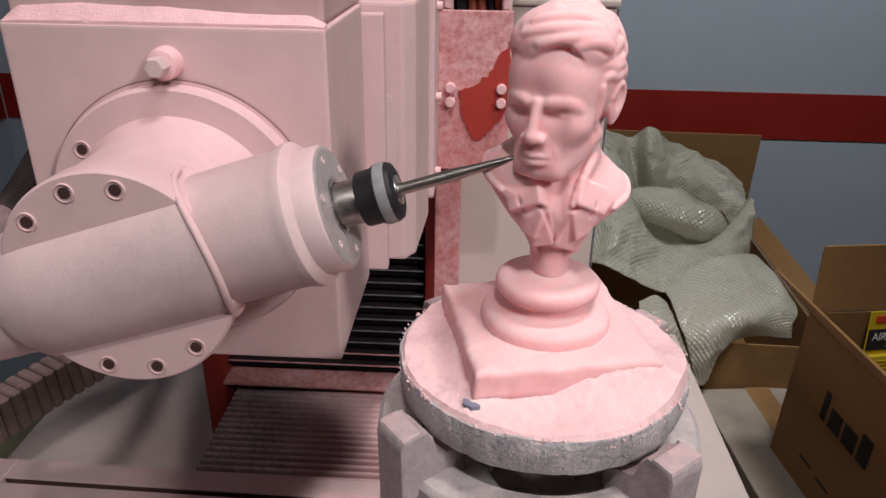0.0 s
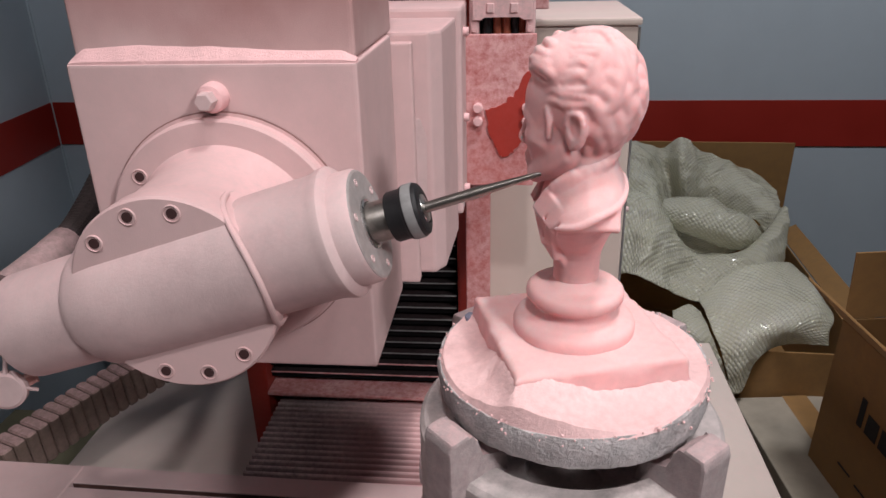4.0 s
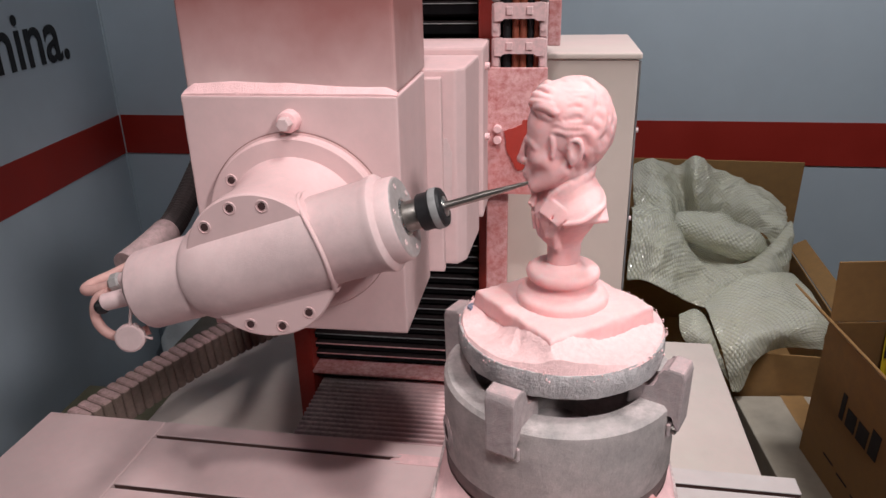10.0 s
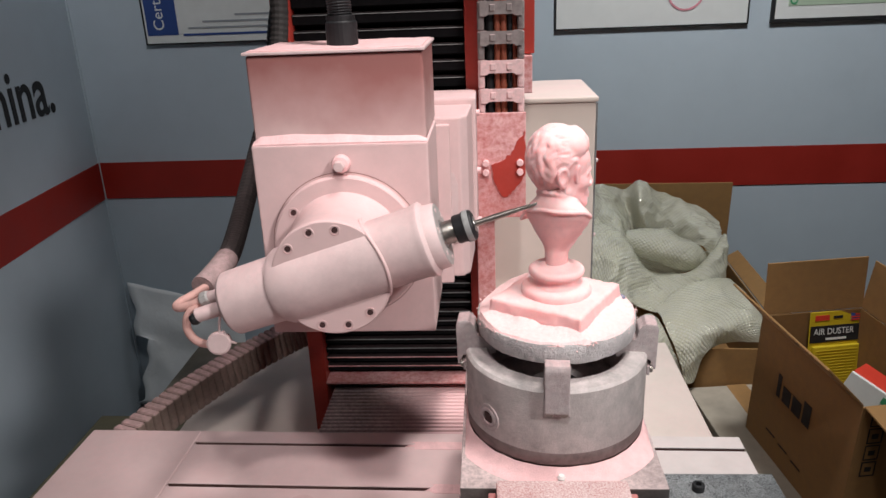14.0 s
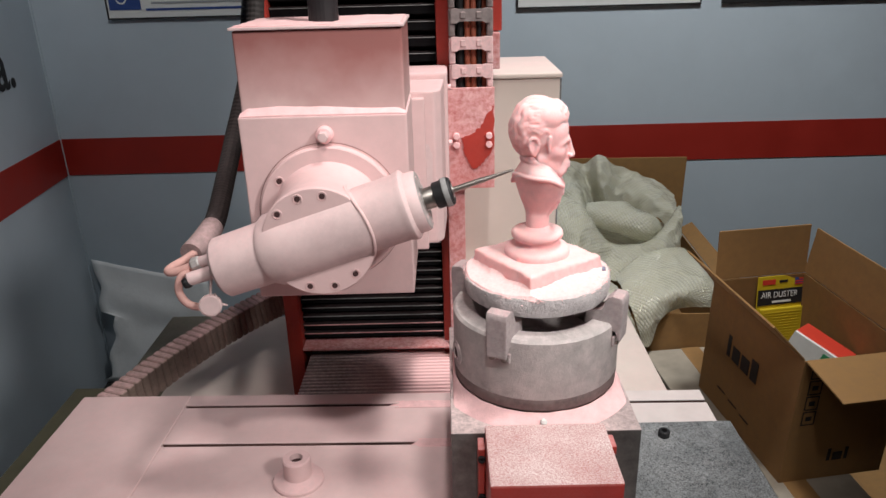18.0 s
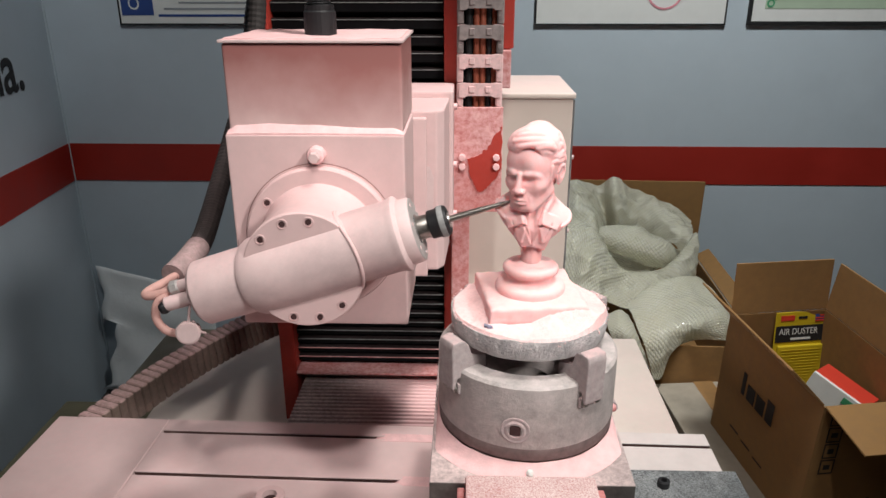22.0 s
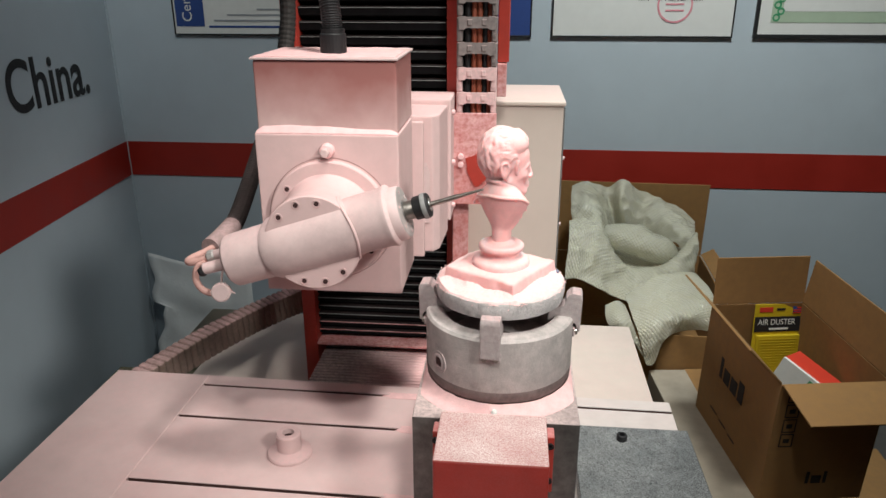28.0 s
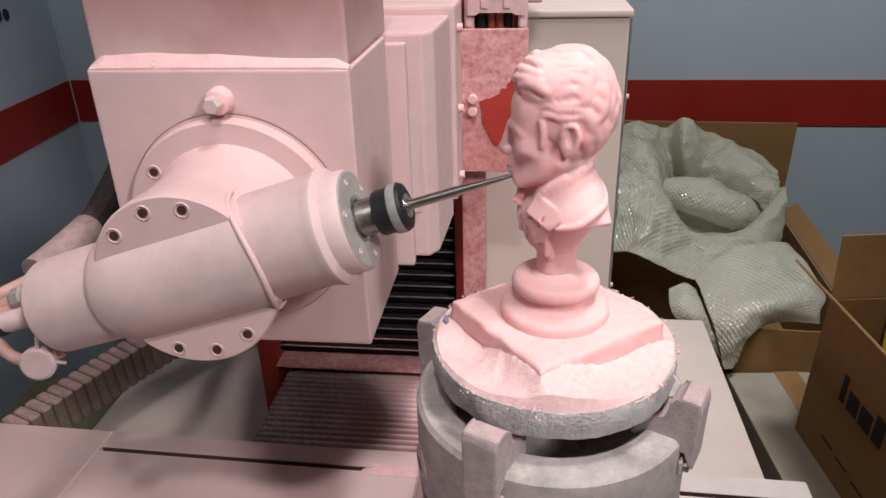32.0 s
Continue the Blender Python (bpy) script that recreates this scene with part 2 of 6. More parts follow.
M_STEEL_DARK = material("speckled_steel_plate", (0.11, 0.12, 0.125), 0.26, metal=0.85, grain=0.3, scale=60, bump=0.35, bump_scale=240, dust=0.85, dust_side=0.06, dust_colour=(0.80, 0.81, 0.82), speck=(560, 0.36, 0.74), stain=0.5, stain_colour=(0.04, 0.045, 0.05), stain_scale=7)
M_BLOCK = material("milled_steel_block", (0.13, 0.13, 0.125), 0.4, metal=0.6, grain=0.2, scale=60, bump=0.2, dust=1.0, dust_side=0.04, dust_colour=(0.84, 0.66, 0.65))
M_CREAM = material("cream_cabinet_paint", (0.62, 0.55, 0.49), 0.5, grain=0.02, scale=12, bump=0.1, bump_scale=500, dust=0.55, dust_side=0.12)
M_BED = material("cream_bed_paint", (0.60, 0.55, 0.49), 0.5, grain=0.04, scale=14, bump=0.1, dust=0.33, dust_side=0.08, stain=0.25, stain_colour=(0.45, 0.41, 0.36))
M_TABLE = material("powdered_table", (0.66, 0.51, 0.50), 0.55, grain=0.05, scale=14, bump=0.2, bump_scale=500, dust=0.55, dust_side=0.2, stain=0.6, stain_colour=(0.62, 0.40, 0.395), stain_scale=5)
M_CARD = material("cardboard", (0.285, 0.155, 0.056), 0.85, grain=0.06, scale=50, bump=0.2, bump_scale=220)
M_CARD_DARK = material("printed_cardboard_ink", (0.02, 0.018, 0.016), 0.8, grain=0.05)
M_CARD_EDGE = material("pale_cardboard", (0.50, 0.36, 0.20), 0.85, grain=0.06, scale=50, bump=0.2)
M_INK = material("black_ink", (0.012, 0.012, 0.014), 0.6, grain=0.05)
M_GREY_INK = material("grey_ink", (0.32, 0.34, 0.37), 0.6, grain=0.05)
M_BLUE_INK = material("blue_ink", (0.03, 0.07, 0.26), 0.5, grain=0.05)
M_PINK_INK = material("pink_stamp_ink", (0.75, 0.30, 0.36), 0.6, grain=0.1)
M_PAPER = material("paper", (0.72, 0.73, 0.72), 0.5, grain=0.02, scale=20, bump=0.05)
M_GREEN_PAPER = material("pale_green_paper", (0.42, 0.52, 0.40), 0.5, grain=0.03, scale=20)
# near-white, so that the sheet carries the light on the torn wall corner
M_SHEET = material("lit_patch_sheet", (0.88, 0.91, 0.93), 0.3, grain=0.04, scale=10, bump=0.3, bump_scale=14, bump_dist=0.01)
M_YELLOW = material("yellow_card", (0.56, 0.41, 0.02), 0.4, grain=0.04, scale=30)
M_REDBOX = material("red_carton_print", (0.62, 0.05, 0.03), 0.4, grain=0.04, scale=30)
M_WHITEBOX = material("white_carton_print", (0.70, 0.72, 0.70), 0.45, grain=0.03, scale=30)
M_GREEN = material("green_print", (0.05, 0.30, 0.14), 0.5)
M_HOSE = material("dusty_grey_hose", (0.022, 0.021, 0.020), 0.75, grain=0.15, scale=60, bump=0.3, dust=0.10, dust_side=0.015)
M_HOSE_END = material("powdered_sleeve", (0.17, 0.15, 0.145), 0.85, grain=0.15, scale=90, bump=0.5, dust=0.6, dust_side=0.38)
M_CONDUIT = material("olive_conduit", (0.15, 0.115, 0.085), 0.6, grain=0.12, scale=60, bump=0.3, dust=0.9, dust_side=0.2)
M_CHAIN = material("dusty_chain", (0.17, 0.16, 0.155), 0.6, grain=0.15, scale=90, bump=0.5, dust=0.6, dust_side=0.12)
M_CHAIN_POWDER = material("powdered_chain", (0.40, 0.35, 0.34), 0.8, grain=0.15, scale=90, bump=0.6, dust=1.0, dust_side=0.95)
M_EDGE = material("grey_bellows_edge", (0.24, 0.24, 0.24), 0.6, grain=0.2, scale=60)
M_PALEBOX = material("greyed_cardboard", (0.33, 0.29, 0.235), 0.85, grain=0.07, scale=30, bump=0.2, bump_scale=200)
M_CABLE = material("orange_cable", (0.30, 0.075, 0.04), 0.5, grain=0.08, scale=50)
M_OLIVE = material("olive_crate", (0.17, 0.16, 0.10), 0.7, grain=0.1, scale=20, bump=0.2)
M_GREENCASE = material("dull_green_paint", (0.19, 0.21, 0.14), 0.6, grain=0.08, scale=20, bump=0.15, dust=0.25)
M_HOLE = material("dark_hole", (0.05, 0.02, 0.02), 0.9, grain=0.05)
M_LEAD = material("salmon_lead", (0.62, 0.36, 0.325), 0.6, grain=0.06, scale=90, bump=0.2)
M_BLUE_MARK = material("blue_marker_ink", (0.24, 0.25, 0.34), 0.8, grain=0.1)


def wrap_material():
    m = material("bubble_wrap", (0.90, 0.90, 0.80), 0.12, grain=0.06, scale=26, bump=0.0)
    nt = m.node_tree
    bsdf = nt.nodes["Principled BSDF"]
    bsdf.inputs["Transmission Weight"].default_value = 0.45
    bsdf.inputs["Coat Weight"].default_value = 1.0
    bsdf.inputs["Coat Roughness"].default_value = 0.16
    bsdf.inputs["Coat IOR"].default_value = 1.6
    bsdf.inputs["IOR"].default_value = 1.45
    bsdf.inputs["Specular IOR Level"].default_value = 0.85
    coord = nt.nodes.new("ShaderNodeTexCoord").outputs["Object"]
    vor = nt.nodes.new("ShaderNodeTexVoronoi")
    vor.voronoi_dimensions = "2D"
    vor.inputs["Scale"].default_value, vor.inputs["Randomness"].default_value = 122.0, 0.2
    spin = nt.nodes.new("ShaderNodeMapping")
    spin.inputs["Rotation"].default_value = (0, 0, radians(41))
    nt.links.new(nt.nodes["Texture Coordinate"].outputs["UV"], spin.inputs["Vector"])
    nt.links.new(spin.outputs[0], vor.inputs["Vector"])
    wob = nt.nodes.new("ShaderNodeTexNoise")
    wob.inputs["Scale"].default_value, wob.inputs["Detail"].default_value = 24.0, 5.0
    nt.links.new(coord, wob.inputs["Vector"])
    b1 = nt.nodes.new("ShaderNodeBump")
    b1.invert = True
    b1.inputs["Strength"].default_value, b1.inputs["Distance"].default_value = 1.0, 0.0021
    nt.links.new(ramp(nt, vor.outputs["Distance"], 0.15, 0.55), b1.inputs["Height"])
    # pale bubble tops, darker gaps: shading of the relief put into the film's colour
    bubble_shading = mix(nt, ramp(nt, vor.outputs["Distance"], 0.12, 0.62), (0.99, 0.99, 0.93), (0.88, 0.87, 0.70))
    folds = mix(nt, ramp(nt, wob.outputs[0], 0.35, 0.7, (0, 0, 0, 1), (0.30, 0.30, 0.30, 1)), bubble_shading, (0.80, 0.77, 0.53))
    nt.links.new(folds, bsdf.inputs["Base Color"])
    b3 = nt.nodes.new("ShaderNodeBump")
    b3.inputs["Strength"].default_value, b3.inputs["Distance"].default_value = 0.3, 0.010
    nt.links.new(wob.outputs[0], b3.inputs["Height"])
    nt.links.new(b3.outputs[0], b1.inputs["Normal"])
    nt.links.new(b1.outputs[0], bsdf.inputs["Normal"])
    nt.links.new(b1.outputs[0], bsdf.inputs["Coat Normal"])
    # the film lets light through from behind
    thin = nt.nodes.new("ShaderNodeBsdfTranslucent")
    nt.links.new(folds, thin.inputs["Color"])
    both = nt.nodes.new("ShaderNodeMixShader")
    both.inputs[0].default_value = 0.22
    nt.links.new(bsdf.outputs[0], both.inputs[1])
    nt.links.new(thin.outputs[0], both.inputs[2])
    nt.links.new(both.outputs[0], nt.nodes["Material Output"].inputs["Surface"])
    return m


M_WRAP = wrap_material()

# ---- mesh helpers ----


def part(name, bm, mat, parent=None, label="", smooth=False):
    me = bpy.data.meshes.new(name)
    bmesh.ops.recalc_face_normals(bm, faces=bm.faces)
    if smooth:
        for f in bm.faces:
            f.smooth = True
        for e in bm.edges:
            if len(e.link_faces) == 2 and e.calc_face_angle(0) > 0.6:
                e.smooth = False
    bm.to_mesh(me)
    bm.free()
    me.materials.append(mat)
    ob = new(name, me)
    if parent is not None:
        ob.parent = parent
    if label:
        ob["label"] = label
    return ob


def thing(name, label, category, at=(0, 0, 0), group="", kind=""):
    ob = new(name)
    ob.location = at
    ob.empty_display_size = 0.05
    return tagged(ob, label, category, group, kind)


def box(x0, x1, y0, y1, z0, z1, bevel=0.002, seg=2, bm=None, m=None):
    """A bevelled box between two corners."""
    b = bmesh.new()
    bmesh.ops.create_cube(b, size=1)
    bmesh.ops.transform(b, matrix=Matrix.LocRotScale(((x0 + x1) / 2, (y0 + y1) / 2, (z0 + z1) / 2), None, (abs(x1 - x0), abs(y1 - y0), abs(z1 - z0))), verts=b.verts)
    if bevel:
        bmesh.ops.bevel(b, geom=b.edges[:], offset=min(bevel, 0.45 * min(abs(x1 - x0), abs(y1 - y0), abs(z1 - z0))), segments=seg, affect="EDGES", profile=0.6)
    if m is not None:
        bmesh.ops.transform(b, matrix=m, verts=b.verts)
    return join(bm, b)


def join(bm, b):
    if bm is None:
        return b
    me = bpy.data.meshes.new("join")
    b.to_mesh(me)
    b.free()
    bm.from_mesh(me)
    bpy.data.meshes.remove(me)
    return bm


def frame_to(a, b):
    """A matrix whose z runs from a to b, at a."""
    a, b = Vector(a), Vector(b)
    return Matrix.Translation(a) @ (b - a).to_track_quat("Z", "Y").to_matrix().to_4x4()


def lathe(profile, m=None, seg=48, bm=None, caps=True):
    """A turned body: (radius, height) pairs about z."""
    b = bmesh.new()
    rings = []
    for r, z in profile:
        if r < 1e-6:
            rings.append([b.verts.new((0, 0, z))])
        else:
            rings.append([b.verts.new((r * math.cos(2 * math.pi * k / seg), r * math.sin(2 * math.pi * k / seg), z)) for k in range(seg)])
    for p, q in zip(rings, rings[1:]):
        for k in range(seg):
            j = (k + 1) % seg
            if len(p) == 1 and len(q) == 1:
                continue
            if len(p) == 1:
                b.faces.new((p[0], q[k], q[j]))
            elif len(q) == 1:
                b.faces.new((p[k], p[j], q[0]))
            else:
                b.faces.new((p[k], p[j], q[j], q[k]))
    if caps:
        for ring in (rings[0], rings[-1]):
            if len(ring) > 2:
                b.faces.new(ring)
    if m is not None:
        bmesh.ops.transform(b, matrix=m, verts=b.verts)
    return join(bm, b)


def rod(a, b_, r, seg=24, bm=None, r2=None, bevel=0.0):
    """A round bar from a to b_."""
    length = (Vector(b_) - Vector(a)).length
    r2 = r if r2 is None else r2
    prof = [(r, 0), (r2, length)]
    if bevel:
        prof = [(r - bevel, 0), (r, bevel), (r2, length - bevel), (r2 - bevel, length)]
    return lathe(prof, frame_to(a, b_), seg, bm)


def curve_points(points, n):
    """A smooth line through points (Catmull-Rom)."""
    pts = [Vector(p) for p in points]
    pts = [2 * pts[0] - pts[1]] + pts + [2 * pts[-1] - pts[-2]]
    out = []
    spans = len(pts) - 3
    for k in range(n):
        u = k / (n - 1) * spans
        i = min(int(u), spans - 1)
        t = u - i
        p0, p1, p2, p3 = pts[i : i + 4]
        out.append(0.5 * (2 * p1 + (p2 - p0) * t + (2 * p0 - 5 * p1 + 4 * p2 - p3) * t * t + (3 * p1 - p0 - 3 * p2 + p3) * t**3))
    return out


def tube(points, radius, n=40, seg=12, bm=None, rib=0.0, smooth_path=True):
    """A hose along points; rib: the depth of its rings, on every second loop."""
    pts = curve_points(points, n) if smooth_path else [Vector(p) for p in points]
    b = bmesh.new()
    rings = []
    side = None
    for k, p in enumerate(pts):
        d = (pts[min(k + 1, len(pts) - 1)] - pts[max(k - 1, 0)]).normalized()
        if side is None:
            side = d.orthogonal().normalized()
        side = (side - d * side.dot(d)).normalized()
        up = d.cross(side)
        r = radius(k / (len(pts) - 1)) if callable(radius) else radius
        r += rib if k % 2 else 0
        rings.append([b.verts.new(p + r * (math.cos(2 * math.pi * j / seg) * side + math.sin(2 * math.pi * j / seg) * up)) for j in range(seg)])
    for p, q in zip(rings, rings[1:]):
        for k in range(seg):
            j = (k + 1) % seg
            b.faces.new((p[k], p[j], q[j], q[k]))
    b.faces.new(rings[0])
    b.faces.new(rings[-1])
    return join(bm, b)


def prism(outline, y0, y1, m=None, bm=None, bevel=0.0):
    """A flat outline in x and z, drawn out from y0 to y1."""
    b = bmesh.new()
    f = [b.verts.new((x, y0, z)) for x, z in outline]
    g = [b.verts.new((x, y1, z)) for x, z in outline]
    b.faces.new(f)
    b.faces.new(list(reversed(g)))
    n = len(outline)
    for k in range(n):
        b.faces.new((f[k], g[k], g[(k + 1) % n], f[(k + 1) % n]))
    if bevel:
        bmesh.ops.bevel(b, geom=b.edges[:], offset=bevel, segments=2, affect="EDGES", profile=0.6)
    if m is not None:
        bmesh.ops.transform(b, matrix=m, verts=b.verts)
    return join(bm, b)


def writing(name, text, size, m, mat, parent, thick=0.0004, condensed=1.0, bold=0.0):
    """Letters of Blender's own font as a mesh."""
    cu = bpy.data.curves.new(name, "FONT")
    cu.body, cu.size, cu.extrude, cu.offset = text, size, thick, bold
    ob = bpy.data.objects.new(name, cu)
    scene.collection.objects.link(ob)
    me = bpy.data.meshes.new_from_object(ob.evaluated_get(bpy.context.evaluated_depsgraph_get()))
    bpy.data.objects.remove(ob)
    bpy.data.curves.remove(cu)
    me.transform(m @ Matrix.Diagonal((condensed, 1, 1, 1)))
    me.materials.clear()
    me.materials.append(mat)
    out = new(name, me)
    out.parent = parent
    return out


def mound(x0, x1, y0, y1, z0, height, nx=40, ny=8, bm=None):
    """Powder lying in a strip: height(u, v) over z0, closed below."""
    b = bmesh.new()
    g = [[b.verts.new((x0 + (x1 - x0) * i / nx, y0 + (y1 - y0) * j / ny, z0 + height(i / nx, j / ny))) for j in range(ny + 1)] for i in range(nx + 1)]
    for i in range(nx):
        for j in range(ny):
            b.faces.new((g[i][j], g[i + 1][j], g[i + 1][j + 1], g[i][j + 1]))
    edge = [(i, 0) for i in range(nx)] + [(nx, j) for j in range(ny)] + [(i, ny) for i in range(nx, 0, -1)] + [(0, j) for j in range(ny, 0, -1)]
    low = {e: b.verts.new((g[e[0]][e[1]].co.x, g[e[0]][e[1]].co.y, z0 - 0.001)) for e in edge}
    for p, q in zip(edge, edge[1:] + edge[:1]):
        b.faces.new((g[p[0]][p[1]], g[q[0]][q[1]], low[q], low[p]))
    return join(bm, b)


# ---- setting ----
WALL_Y, WALL_X = 2.063, -1.392


def setting():
    st = lambda ob, label, cat: tagged(ob, label, cat, kind="structure")  # noqa: E731
    st(part("floor", box(-2.2, 3.2, -3.2, 2.6, -0.05, 0.0, 0), M_FLOOR), "dull grey exhibition hall floor", "floor")
    st(part("ceiling", box(-2.2, 3.2, -3.2, 2.6, 3.6, 3.65, 0), M_CEIL), "dark hall ceiling far above the booth", "ceiling")
    north = st(part("wall_north", box(WALL_X, 3.0, WALL_Y, WALL_Y + 0.04, 0, 2.6, 0), M_WALL), "pale blue-grey booth panel wall", "wall")
    part("band", box(WALL_X, 3.0, WALL_Y - 0.003, WALL_Y - 0.0005, 0.822, 0.953, 0), M_BAND, north, "dark red stripe along the wall")
    # the west wall leaves the corner four and a half degrees off square; along: distance from the corner
    along = Matrix.Translation((WALL_X, WALL_Y, 0)) @ Matrix.Rotation(radians(4.49), 4, "Z")
    west = st(part("wall_west", box(-0.04, 0, -5.08, 0, 0, 2.6, 0, m=along), M_WALL), "pale blue-grey booth panel wall with black lettering", "wall")
    part("band", box(0.0005, 0.003, -5.07, -0.004, 0.822, 0.953, 0, m=along), M_BAND, west, "dark red stripe along the wall")
    # two unseen walls, added to close the place; dark to cut bounced light
    st(part("wall_east", box(3.0, 3.04, -3.0, WALL_Y + 0.04, 0, 2.6, 0), M_UNSEEN_WALL), "unseen dark wall added on the east side", "wall")
    st(part("wall_south", box(WALL_X + 0.30, 3.0, -3.04, -3.0, 0, 2.6, 0), M_UNSEEN_WALL), "unseen dark wall added behind the camera", "wall")
    part("joint_strip", box(WALL_X, WALL_X + 0.006, WALL_Y - 0.006, WALL_Y, 0, 2.6, 0.001), M_WALL, north, "thin pale corner joint")
    writing("lettering", "g, China.", 0.212, along @ Matrix(((0, 0, 1, 0.002), (1, 0, 0, -0.868), (0, 1, 0, 1.172), (0, 0, 0, 1))), M_INK, west, condensed=0.89, bold=0.003)


setting()


def certificate(x0, x1, look_):
    z0, z1 = 1.346, 1.79
    y = WALL_Y
    c = thing("framed_certificate", {"blue": "thin black framed certificate with a blue side panel", "plain": "thin black framed white certificate with a pink stamp", "dark": "thin black framed certificate printed deep blue", "green": "wide black framed certificate with ornate green border"}[look_], "certificate", ((x0 + x1) / 2, y - 0.012, z0), "certificates on the wall")
    c.location = (0, 0, 0)
    fw = 0.012 if look_ == "green" else 0.005
    bm = None
    for a in ((x0, x1, z0, z0 + fw), (x0, x1, z1 - fw, z1), (x0, x0 + fw, z0 + fw, z1 - fw), (x1 - fw, x1, z0 + fw, z1 - fw)):
        bm = box(a[0], a[1], y - 0.0115, y - 0.001, a[2], a[3], 0.001, 1, bm)
    part("frame", bm, M_INK, c, "narrow black frame")
    part("sheet", box(x0 + fw, x1 - fw, y - 0.008, y - 0.002, z0 + fw, z1 - fw, 0), M_BLUE_INK if look_ == "dark" else M_PAPER, c)
    f = y - 0.0095
    if look_ == "blue":
        part("side_panel", box(x0 + fw + 0.006, x0 + 0.115, f, f + 0.001, z0 + 0.03, z1 - 0.02, 0), M_BLUE_INK, c, "deep blue printed panel")
        writing("lettering", "Certificate", 0.05, Matrix(((0, -1, 0, x0 + 0.07), (0, 0, -1, f - 0.0005), (1, 0, 0, z0 + 0.045), (0, 0, 0, 1))), M_PAPER, c)
        random.seed(4)
        for k, (w, h) in enumerate(((0.20, 0.006), (0.31, 0.006), (0.36, 0.006))):
            part("text_bar", box(x1 - 0.10 - w, x1 - 0.10, f, f + 0.001, z0 + 0.085 - 0.019 * k, z0 + 0.085 + h - 0.019 * k, 0), M_GREY_INK, c)
        part("text_bar", box(x0 + 0.13, x1 - 0.06, f, f + 0.001, z0 + 0.026, z0 + 0.033, 0), M_BLUE_INK, c, "small blue footer line")
    if look_ == "plain":
        bm = lathe([(0.058, 0), (0.058, 0.001), (0.052, 0.001), (0.052, 0)], Matrix(((1, 0, 0, x0 + 0.405), (0, 0, -1, f + 0.0005), (0, 1, 0, z0 + 0.105), (0, 0, 0, 1))), 40, caps=False)
        part("stamp", bm, M_PINK_INK, c, "round pink stamp ring")
        writing("lettering", "\u4e8c\u96f6\u4e00\u4e8c\u5e74\u4e94\u6708\u4e8c\u5341\u4e94\u65e5", 0.024, Matrix(((1, 0, 0, x0 + 0.285), (0, 0, -1, f - 0.0004), (0, 1, 0, z0 + 0.120), (0, 0, 0, 1))), M_INK, c, 0.0002, 0.80)
        for k in range(3):
            part("text_bar", box(x0 + 0.375, x0 + 0.435, f, f + 0.001, z0 + 0.085 + 0.02 * k, z0 + 0.09 + 0.02 * k, 0), M_PINK_INK, c)
    if look_ == "green":
        part("border", box(x0 + 0.05, x1 - 0.05, f, f + 0.001, z0 + 0.05, z1 - 0.05, 0), M_GREEN_PAPER, c, "ornate pale green border")
        part("field", box(x0 + 0.085, x1 - 0.085, f - 0.001, f - 0.0002, z0 + 0.085, z1 - 0.085, 0), M_PAPER, c)
        for k in range(5):
            bm = lathe([(0.012, 0), (0.012, 0.001), (0.007, 0.001), (0.007, 0)], Matrix(((1, 0, 0, x0 + 0.066 + 0.012 * (k % 2)), (0, 0, -1, f - 0.0005), (0, 1, 0, z0 + 0.066 + 0.02 * k), (0, 0, 0, 1))), 20, caps=False)
            part("ornament", bm, M_GREEN, c)


certificate(-1.140, -0.53, "blue")
certificate(-0.47, 0.134, "dark")
certificate(0.202, 0.805, "plain")
certificate(0.872, 1.50, "green")
certificate(1.56, 2.16, "plain")


# pale sheet added where the torn corner of the wall is lit
def lit_corner_sheet():
    bm = bmesh.new()
    nx, nz = 16, 26
    grid = {}
    for i in range(nx + 1):
        for k in range(nz + 1):
            u, v = i / nx, k / nz
            x = WALL_X + 0.022 + u * 0.42 + 0.02 * math.sin(5 * v) * (1 - u)
            z = 0.50 - 0.10 * u - v * 0.46
            y = WALL_Y - 0.01 - 0.10 * (1 - u) * v - 0.012 * noise.noise((u * 4, v * 5, 1.0)) - 0.02 * u * (1 - u)
            x += (0.022 * noise.noise((v * 7, 2.0, 0)) + (0.035 if 0.45 < v < 1 else 0.0)) * max(0, 1 - 3 * u)
            if u < 0.35 and v > 0.45:
                x += 0.05 * (0.35 - u)
            grid[i, k] = bm.verts.new((x, y, z))
    for i in range(nx):
        for k in range(nz):
            bm.faces.new((grid[i, k], grid[i + 1, k], grid[i + 1, k + 1], grid[i, k + 1]))
    ob = part("lit_corner_sheet", bm, M_SHEET, smooth=True)
    sol = ob.modifiers.new("thick", "SOLIDIFY")
    sol.thickness = 0.002
    tagged(ob, "creased pale sheet standing for the lit, torn corner of the booth wall", "plastic sheet")


lit_corner_sheet()

